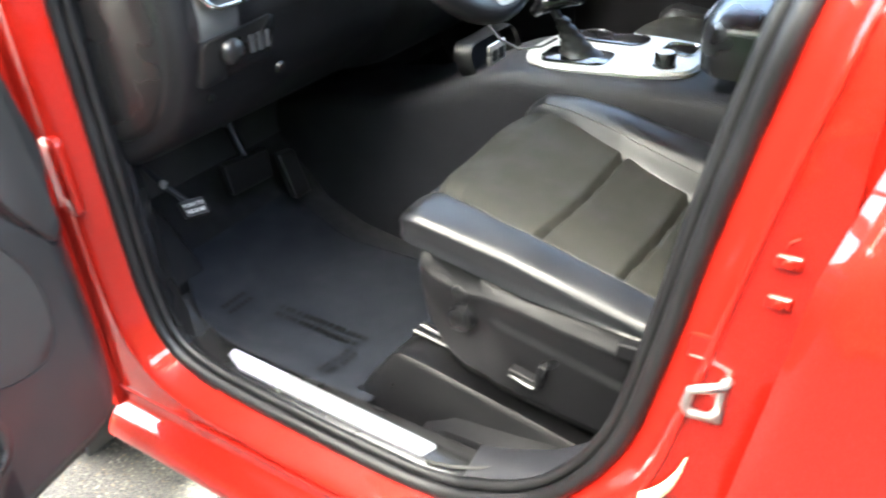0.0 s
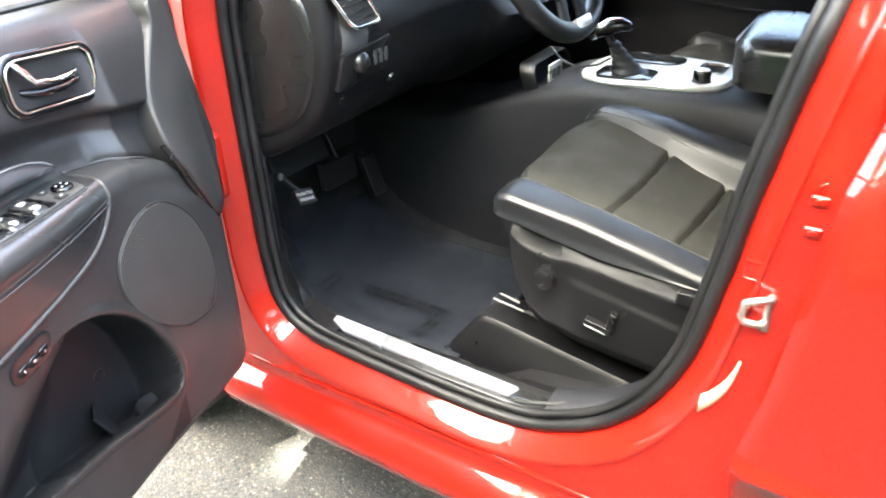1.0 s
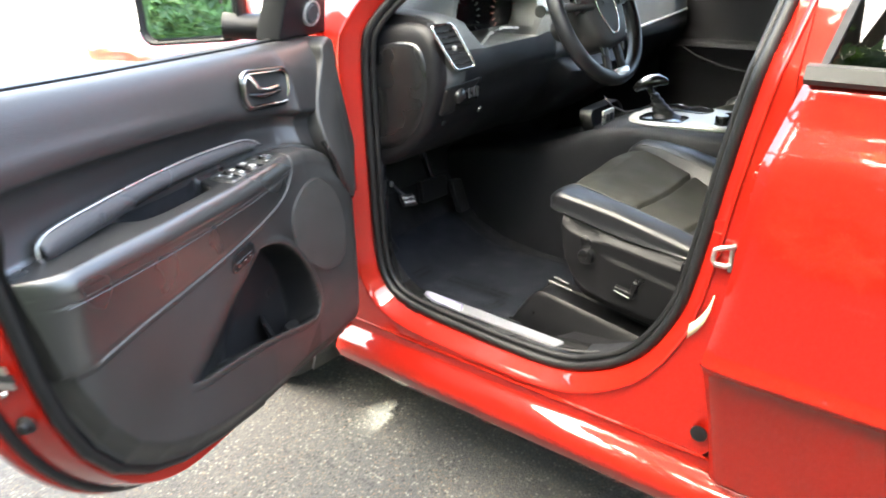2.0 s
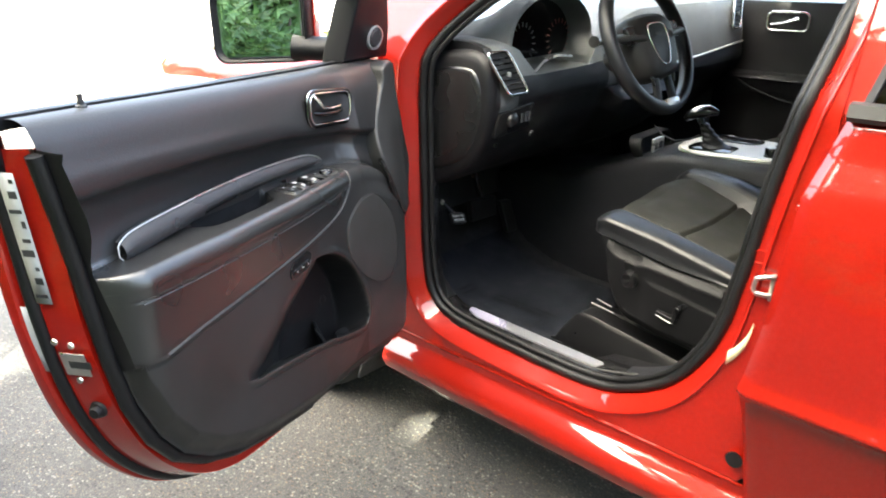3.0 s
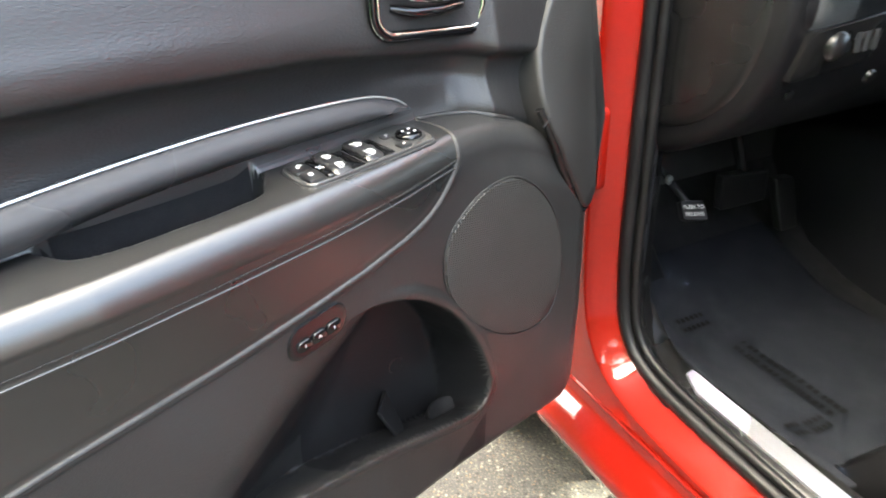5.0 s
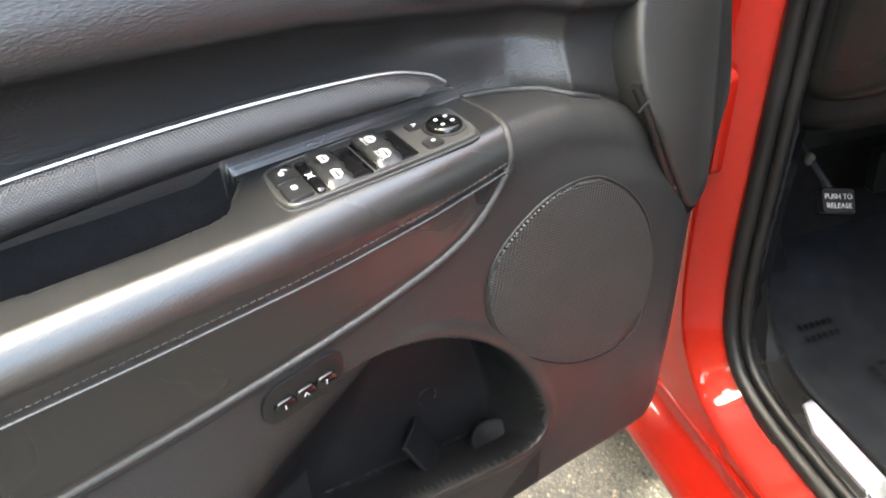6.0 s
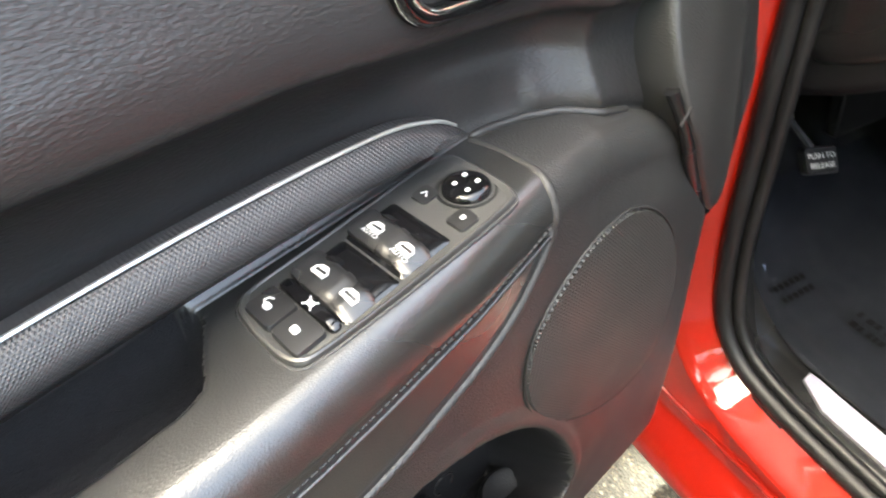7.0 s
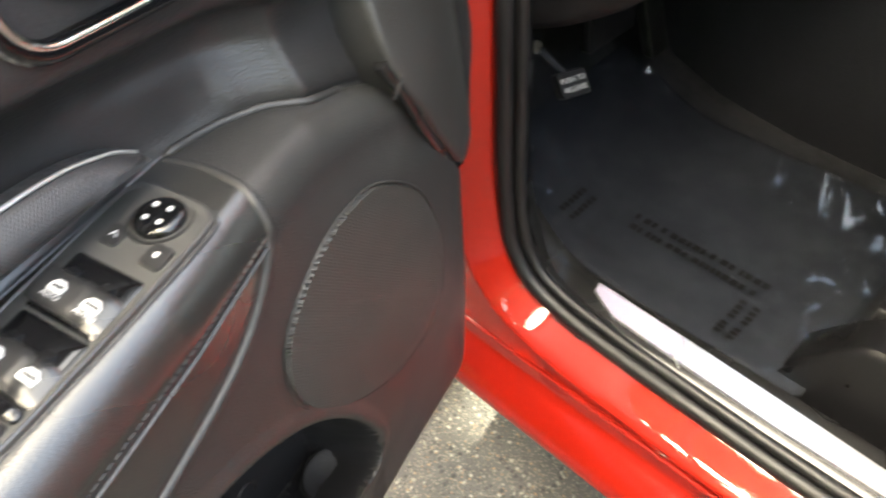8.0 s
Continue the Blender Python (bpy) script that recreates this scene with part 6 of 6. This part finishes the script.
for cy, rr, mt in ((0.265, 0.065, DIAL), (0.455, 0.065, ORANGEMARK)):
    for k in range(15):
        a = radians(-40 + 260 * k / 14)
        p = Vector((-0.040, cy + rr * math.cos(a), 1.36 + rr * math.sin(a)))
        q = Vector((-0.040, cy + (rr - 0.014) * math.cos(a), 1.36 + (rr - 0.014) * math.sin(a)))
        part("dial_mark", Shape().tube([p, q], 0.0018, 4), mt, dash, smooth=0)
s = Shape().tube([(0.02, 0.255, 1.285), (0.025, 0.29, 1.312), (0.025, 0.36, 1.322), (0.025, 0.44, 1.312)], 0.004, 6)
part("cluster_bead", s, SILVER, dash)
# headlamp switch panel, buttons
s = slab([(0.105 + a + 0.1 * b, 1.165 + b + 0.08 * a) for a, b in rounded(0.16, 0.075, 0.012, 4)], lambda a, b, h: (0.058 + h + 0.25 * (b - 1.165), a, b), ((1.0, -0.01), (1.0, 0.004), (0.95, 0.006), (0.5, 0.006)))
part("switch_panel", s, SATIN, dash, "black headlamp switch panel", smooth=40)
s = Shape().lathe([(0.0, 0.016), (0.016, 0.015), (0.021, 0.010), (0.022, 0.0)], (0.064, 0.085, 1.170), (1, 0, 0.1), 24)
part("headlamp_knob", s, SATIN, dash, "round headlamp knob", smooth=50)
for k in range(3):
    s = Shape().box(0.066, 0.070, 0.125 + 0.018 * k, 0.137 + 0.018 * k, 1.155, 1.185)
    part("dimmer_wheel", s, MATT, dash, bevel=0.002)
s = Shape().lathe([(0.0, 0.006), (0.010, 0.005), (0.012, 0.0)], (0.048, 0.205, 1.105), (1, 0, -0.3), 16)
part("lock_button", s, SATIN, dash)
s = Shape().lathe([(0.0, 0.004), (0.008, 0.003), (0.009, 0.0)], (0.030, 0.055, 1.095), (1, 0, -0.3), 12)
part("lock_button", s, SATIN, dash)
# silver line and passenger tray
s = Shape().tube([(0.078, 0.72, 1.225), (0.092, 0.95, 1.232), (0.110, 1.2, 1.245), (0.118, 1.45, 1.262), (0.118, 1.55, 1.268)], 0.005, 8)
part("dash_trim_line", s, SILVER, dash, "thin silver dashboard line")
s = slab([(0.80 + a, 1.365 + b) for a, b in rounded(0.26, 0.05, 0.012, 4)], lambda a, b, h: (0.055 + h, a, b), ((1.0, 0.0), (1.0, 0.02), (0.95, 0.024), (0.9, 0.018)))
part("centre_vent", s, SILVER, dash, smooth=40)
s = slab([(0.82 + a, 1.27 + b) for a, b in rounded(0.24, 0.13, 0.012, 4)], lambda a, b, h: (0.075 + h, a, b), ((1.0, -0.02), (1.0, 0.008), (0.97, 0.010)))
part("screen", s, GLOSS, dash, smooth=40)

# ---- steering wheel ----
WC = Vector((0.345, 0.338, 1.388))
wx, wy = Vector((0, 1, 0)), Vector((-math.sin(radians(25)), 0, math.cos(radians(25))))
wn_ = wy.cross(wx).normalized() * -1
if wn_.x < 0:
    wn_ = -wn_


def on_wheel(a, b, h=0.0):
    return WC + a * wx + b * wy + h * wn_


R = 0.192
s = Shape().tube([on_wheel(R * math.cos(2 * math.pi * k / 56), R * math.sin(2 * math.pi * k / 56)) for k in range(56)], 0.0205, 12, True)
wheel_ob = part("steering_wheel", s, LEATHER, car, "black leather steering wheel with silver spoke trim", smooth=80)
hub = [tuple(p) for p in spline([(-0.108, 0.035), (-0.065, 0.068), (0.065, 0.068), (0.108, 0.035), (0.102, -0.035), (0.060, -0.100), (-0.060, -0.100), (-0.102, -0.035)], 4, True)]
s = slab(hub, on_wheel, ((1.0, -0.05), (1.05, -0.01), (1.0, 0.018), (0.85, 0.030), (0.4, 0.034)))
part("hub", s, GRAIN, wheel_ob, "black airbag cover", smooth=60)
shield = [tuple(p) for p in spline([(-0.044, 0.032), (0.0, 0.040), (0.044, 0.032), (0.046, -0.015), (0.024, -0.066), (0.0, -0.076), (-0.024, -0.066), (-0.046, -0.015)], 4, True)]
s = Shape().tube([on_wheel(a, b, 0.033) for a, b in shield], 0.0026, 6, True)
part("emblem_ring", s, CHROME, wheel_ob, "chrome emblem outline", smooth=80)
s = Shape().box(-0.016, 0.016, 0.004, 0.012, 0.035, 0.037).moved(lambda p: on_wheel(p.x, p.y, p.z))
part("emblem_bar", s, DIAL, wheel_ob)
for sg in (-1, 1):
    s = Shape().tube([on_wheel(sg * 0.07, 0.01, 0.012), on_wheel(sg * 0.12, 0.015, 0.008), on_wheel(sg * 0.185, 0.02, 0.0)], [0.030, 0.026, 0.022], 10, flat=0.5)
    part("spoke", s, GRAIN, wheel_ob, smooth=70)
    s = slab([(sg * 0.110 + a, 0.018 + b) for a, b in rounded(0.05, 0.05, 0.012, 4)], lambda a, b, h: on_wheel(a, b, h), ((1.0, 0.010), (1.0, 0.022), (0.9, 0.025)))
    part("spoke_buttons", s, SATIN, wheel_ob, smooth=40)
    s = Shape().tube([on_wheel(sg * 0.030, -0.06, 0.006), on_wheel(sg * 0.034, -0.11, 0.004), on_wheel(sg * 0.042, -0.182, -0.004)], [0.022, 0.018, 0.018], 10, flat=0.5)
    part("lower_spoke", s, SEATTRIM, wheel_ob, "dark lower spoke", smooth=70)
    s = Shape().tube([on_wheel(sg * 0.058, -0.055, 0.014), on_wheel(sg * 0.062, -0.09, 0.012), on_wheel(sg * 0.056, -0.125, 0.008)], [0.004, 0.006, 0.004], 8)
    part("spoke_trim", s, SATIN, wheel_ob, "glossy dark spoke trim", smooth=70)
s = slab([(a, -0.180 + b) for a, b in rounded(0.07, 0.022, 0.008, 4)], lambda a, b, h: on_wheel(a, b, h), ((1.0, 0.012), (1.0, 0.019), (0.9, 0.020)))
part("rim_badge", s, SILVER, wheel_ob)
s = Shape().loft([[on_wheel(r * math.cos(2 * math.pi * k / 18), r * 0.8 * math.sin(2 * math.pi * k / 18) - 0.01, h) for k in range(18)] for r, h in ((0.036, -0.02), (0.042, -0.05), (0.044, -0.09), (0.040, -0.13))])
part("column_shroud", s, MATT, wheel_ob, "black steering column shroud", smooth=60)
s = Shape().tube([on_wheel(-0.05, 0.02, -0.06), on_wheel(-0.12, 0.03, -0.06), on_wheel(-0.165, 0.035, -0.055), on_wheel(-0.185, 0.035, -0.05)], [0.007, 0.007, 0.009, 0.016], 10)
part("stalk", s, SATIN, wheel_ob, "black indicator stalk", smooth=70)

# ---- pedals ----
s = Shape().tube([(-0.30, 0.095, 0.90), (-0.245, 0.106, 0.850), (-0.200, 0.122, 0.810)], [0.006, 0.006, 0.007], 8)
pb = part("parking_brake_pedal", s, CABIN, car, "black parking brake pedal with white lettering")
px, pz = Vector((0.25, 0.93, -0.1)).normalized(), Vector((-0.55, 0.1, 0.83)).normalized()
pn = px.cross(pz).normalized()
if pn.x < 0:
    pn = -pn
pcn = Vector((-0.184, 0.126, 0.797))


def on_pedal(a, b, h):
    return pcn + a * px + b * pz + h * pn


s = slab(rounded(0.053, 0.039, 0.006, 3), on_pedal, ((1.0, -0.010), (1.0, 0.003), (0.95, 0.005)))
part("pedal_pad", s, SEATTRIM, pb, "black rubber pad with white words", smooth=40)


def words(text, size, where, mat, parent):
    """Raised lettering laid with where(a, b, h)."""
    cu = bpy.data.curves.new("lettering", "FONT")
    cu.body, cu.size, cu.align_x, cu.extrude = text, 1.0, "CENTER", 0.02
    tmp = bpy.data.objects.new("lettering", cu)
    scene.collection.objects.link(tmp)
    me = bpy.data.meshes.new_from_object(tmp.evaluated_get(bpy.context.evaluated_depsgraph_get()))
    bpy.data.objects.remove(tmp)
    s = Shape()
    s.v = [tuple(where(v.co.x * size, v.co.y * size, v.co.z * size + 0.0055)) for v in me.vertices]
    s.f = [tuple(f.vertices) for f in me.polygons]
    return part("lettering", s, mat, parent, smooth=0, weld=False)


words("PUSH TO", 0.0108, lambda a, b, h: on_pedal(a, b + 0.003, h), WHITE, pb)
words("RELEASE", 0.0108, lambda a, b, h: on_pedal(a, b - 0.011, h), WHITE, pb)
s = Shape().lathe([(0.0, 0.006), (0.008, 0.005), (0.010, 0.0)], (-0.237, 0.105, 0.847), (1, 0.2, 0.3), 12)
part("bracket_bolt", s, STEEL, pb)
s = Shape()
s.loft([[(-0.29 + h, y, z) for y, z in ((0.31, 0.79), (0.45, 0.775), (0.455, 0.70), (0.32, 0.705))] for h in (-0.02, 0.0, 0.004)])
bp_ = part("brake_pedal", s, RUBBER, car, "black rubber brake pedal", bevel=0.006)
s = Shape().tube([(-0.30, 0.39, 0.76), (-0.36, 0.39, 0.9), (-0.40, 0.39, 1.05)], 0.012, 8)
part("pedal_arm", s, SATIN, bp_)
s = Shape()
s.loft([[(-0.30 + h + (0.75 - z) * 0.3, y, z) for y, z in ((0.49, 0.74), (0.545, 0.735), (0.55, 0.62), (0.495, 0.62))] for h in (-0.02, 0.0, 0.004)])
part("accelerator_pedal", s, RUBBER, car, "black rubber accelerator pedal", bevel=0.005)
s = Shape()
s.loft([[(x, y, z) for y in (0.08, 0.20) for z in (0,)] and [(x, 0.085, z - 0.03), (x, 0.085, z), (x, 0.20, z), (x, 0.20, z - 0.03)] for x, z in ((-0.30, 0.56), (-0.42, 0.70))])
part("footrest", s, RUBBER, car, "black footrest", bevel=0.006)

# ---- passenger door lining across the cabin ----
s = Shape()
prof = [(1.60, 0.50), (1.585, 0.60), (1.56, 0.80), (1.545, 1.05), (1.52, 1.10), (1.505, 1.125), (1.515, 1.14), (1.57, 1.15), (1.575, 1.20), (1.56, 1.25), (1.555, 1.385), (1.575, 1.425), (1.62, 1.43)]
s.grid([[(x, y, z) for y, z in prof] for x in (0.02, 0.3, 0.6, 0.95)])
pd = part("passenger_door_lining", s, SEATTRIM, car, "black passenger door lining", smooth=50, thick=0.01)
s = Shape().tube([(0.290 + a, 1.552, 1.352 + b) for a, b in rounded(0.16, 0.07, 0.022, 5)], 0.006, 8, True)
part("handle_bezel", s, CHROME, pd, smooth=80)
s = Shape().tube([(0.228, 1.545, 1.340), (0.278, 1.540, 1.346), (0.338, 1.540, 1.364)], [0.007, 0.007, 0.012], 8)
part("handle_lever", s, CHROME, pd, smooth=80)
s = Shape().tube([(0.12, 1.50, 1.128), (0.4, 1.495, 1.130), (0.8, 1.495, 1.12)], 0.003, 6)
part("armrest_edge", s, CABIN, pd)
s = Shape().tube([(0.14, 1.496, 1.122), (0.19, 1.508, 1.090), (0.30, 1.528, 1.050), (0.46, 1.541, 1.026), (0.70, 1.548, 1.018)], 0.004, 8)
part("pocket_edge", s, SEATTRIM, pd)

s = Shape().box(-0.50, 0.05, 1.555, 1.60, 0.46, 1.34)
part("footwell_lining", s, CABIN, car)

# ---- loose floor mat and protective film ----
def mat_z(x, y):
    return 0.492 + 0.10 * step(-0.12, -0.42, x) ** 1 * 1.0 + 0.022 * step(0.16, 0.06, y)


def mat_edge(x):
    return lerp(x, [(-0.42, 0.19), (-0.33, 0.165), (-0.24, 0.105), (-0.16, 0.072), (0.05, 0.052), (0.27, 0.058), (0.30, 0.10)])


def ripple(x, y, amp):
    """Loose waves of the film, strongest beside the seat and at the pedals."""
    k = amp * (0.25 + 1.8 * step(0.38, 0.52, y) + 1.2 * step(-0.22, -0.34, x) + 0.8 * step(0.16, 0.26, x))
    return k * (0.8 + noise.noise(Vector((x * 9, y * 9, 3.0))) + 1.1 * abs(noise.noise(Vector((x * 23 + y * 8, y * 14, 7.0)))))


def sheet(x0, x1, lift, amp, nx=48, ny=40):
    rows = []
    for i in range(nx + 1):
        x = x0 + (x1 - x0) * i / nx
        y0 = mat_edge(x)
        row = []
        for j in range(ny + 1):
            t = j / ny
            y = y0 + (0.56 - y0) * t
            row.append((x, y, mat_z(x, y) + lift + ripple(x, y, amp)))
        rows.append(row)
    return Shape().grid(rows)


tagged(part("floor_mat", sheet(-0.44, 0.28, 0.004, 0.0), MATPILE, smooth=50, thick=0.006), "dark charcoal carpet floor mat in the footwell", "floor mat")
film = tagged(part("protective_film", sheet(-0.43, 0.292, 0.012, 0.010, 90, 70), FILM, smooth=70), "crinkled clear plastic film over the floor mat, printed with dark bars", "plastic film")
film.visible_shadow = False


def film_bar(x0, x1, y0, y1):
    s = Shape().grid([[(x, y, mat_z(x, y) + 0.0108 + ripple(x, y, 0.010)) for y in (y0, (y0 + y1) / 2, y1)] for x in [x0 + (x1 - x0) * i / 4 for i in range(5)]])
    part("print_bar", s, INK, film, smooth=0)


rng = random.Random(3)
# two lines of print along the mat, a short block at each end
for y0, xa, xb in ((0.222, -0.095, 0.150), (0.196, -0.090, 0.150)):
    x = xa
    while x < xb:
        w = rng.choice((0.007, 0.009, 0.012))
        film_bar(x, x + w, y0, y0 + 0.013)
        x += w + rng.choice((0.003, 0.003, 0.010))
for xa in (0.132, 0.154):
    for i in range(8):
        if i not in (3,):
            film_bar(xa, xa + 0.011, 0.084 + 0.0125 * i, 0.093 + 0.0125 * i)
for xa in (-0.200, -0.178):
    for i in range(6):
        film_bar(xa, xa + 0.010, 0.140 + 0.0125 * i, 0.149 + 0.0125 * i)

# ---- greenery on the driver's side: a hedge and the crown above it ----
def leaf_shape():
    """A lobed leaf, flat star of five points, unit size."""
    pts = []
    for k in range(11):
        a = radians(-150 + 300 * k / 10)
        r = (1.0 if k % 2 == 1 else 0.55) * (1.0 if 2 < k < 8 else 0.8)
        pts.append((r * math.sin(a) * 0.55, r * math.cos(a) * 0.55 + 0.1))
    return [(0, -0.45)] + pts


LOBES = leaf_shape()


def leaves(count, where, size):
    """Many lobed leaves, each a bent fan, at places drawn by where()."""
    rng = random.Random(5)
    s = Shape()
    for _ in range(count):
        c, face = where(rng)
        if c is None:
            continue
        k = size * rng.uniform(0.6, 1.25)
        n = (Vector(face) + Vector((rng.uniform(-0.9, 0.9), rng.uniform(-0.9, 0.9), rng.uniform(-0.6, 0.9)))).normalized()
        t = n.orthogonal().normalized()
        t = (Matrix.Rotation(rng.uniform(0, 6.28), 3, n) @ t).normalized()
        b = n.cross(t)
        o = Vector(c)
        verts = [o + 0.1 * k * n] + [o + k * (p * t + q * b) - 0.18 * k * abs(p) * n for p, q in LOBES]
        m = len(verts) - 1
        s.add(verts, [(0, i, i + 1) for i in range(1, m)] + [(0, m, 1)])
    return s


# free rays of the sun: to the lit patch on the ground
GAPS = [(-0.225, -0.015, 0.16)]


def in_gap(x, y, z, more=0.0):
    f = z / SUN_FROM.z
    gx, gy = x - SUN_FROM.x * f, y - SUN_FROM.y * f
    return any((gx - cx) ** 2 + (gy - cy) ** 2 < (r + more) ** 2 for cx, cy, r in GAPS)


def hedge_place(rng):
    x = rng.uniform(-3.6, 9.5)
    z = rng.uniform(0.05, 5.0)
    if z > 2.9 and (math.sin(1.7 * x + 2.0 * math.sin(z)) * math.cos(1.9 * z + x) > 0.05 or rng.random() < 0.25):
        return None, None
    y = -3.0 - 0.35 * z * 0.2 + 0.35 * math.sin(x * 2.3) * math.cos(z * 2.1) - abs(rng.gauss(0, 0.42))
    if in_gap(x, y, z, 0.10):
        return None, None
    return (x, y, z), (0, 1, 0.5)


hedge = part("hedge", leaves(19000, hedge_place, 0.34), LEAF, smooth=0, weld=False)
tagged(hedge, "dense green hedge of lobed leaves beside the driveway", "hedge", kind="stuff")
s = Shape()
for i in range(27):
    x = -3.4 + 0.47 * i
    s.tube([(x, -3.45, 0.0), (x + 0.1 * math.sin(i), -3.4, 0.9), (x + 0.2 * math.cos(i * 2), -3.35, 2.0), (x + 0.25 * math.sin(i * 3), -3.4, 4.4)], [0.035, 0.03, 0.02, 0.008], 7)
part("stems", s, BARK, hedge)
CROWN = Vector((0.3, -0.1, 0.6)) + 10.5 * SUN_FROM


def crown_place(rng):
    a, b, c = rng.uniform(-1, 1), rng.uniform(-1, 1), rng.uniform(-1, 1)
    if a * a + b * b + c * c > 1 + 0.25 * math.sin(5 * a) * math.cos(4 * b):
        return None, None
    x, y, z = CROWN.x + 2.7 * a, CROWN.y + 2.1 * b, CROWN.z + 0.9 * c
    if in_gap(x, y, z):
        return None, None
    return (x, y, z), (0, 0, 1)


tree = tagged(new("tree"), "tall leafy tree shading the driveway", "tree")
foot = Vector((CROWN.x + 0.4, CROWN.y - 2.2, 0))
s = Shape().tube([foot, foot + Vector((0, 0.05, 3)), foot + Vector((-0.1, 0.3, 6)), foot + Vector((-0.3, 1.2, 8.2)), CROWN[:]], [0.22, 0.19, 0.15, 0.10, 0.04], 12)
s.tube([foot + Vector((-0.1, 0.3, 6)), foot + Vector((0.8, 1.2, 8.0)), foot + Vector((1.2, 2.0, 9.4))], [0.10, 0.07, 0.03], 8)
s.tube([foot + Vector((-0.1, 0.4, 6.5)), foot + Vector((-1.1, 1.2, 8.4)), foot + Vector((-1.7, 1.9, 9.6))], [0.09, 0.06, 0.03], 8)
part("trunk", s, BARK, tree, smooth=60)
part("crown", leaves(29000, crown_place, 0.19), LEAF, tree, smooth=0, weld=False)

# ---- distant trees ahead of the car, added out of view to darken the bonnet's reflection ----
def far_place(rng):
    y = rng.uniform(-45, 60)
    top = 11 + 3.5 * math.sin(0.21 * y) + 2.0 * math.sin(0.63 * y + 1.0)
    z = rng.uniform(0.5, 1.0) ** 0.6 * top if rng.random() < 0.5 else rng.uniform(0.3, top)
    return (-72 - 3.0 * math.sin(0.4 * y) - abs(rng.gauss(0, 2.0)), y, z), (1, 0, 0.4)


woods = part("far_trees", leaves(5200, far_place, 2.1), LEAF, smooth=0, weld=False)
tagged(woods, "unseen row of leafy green trees, added for the bonnet to reflect", "trees", kind="stuff")
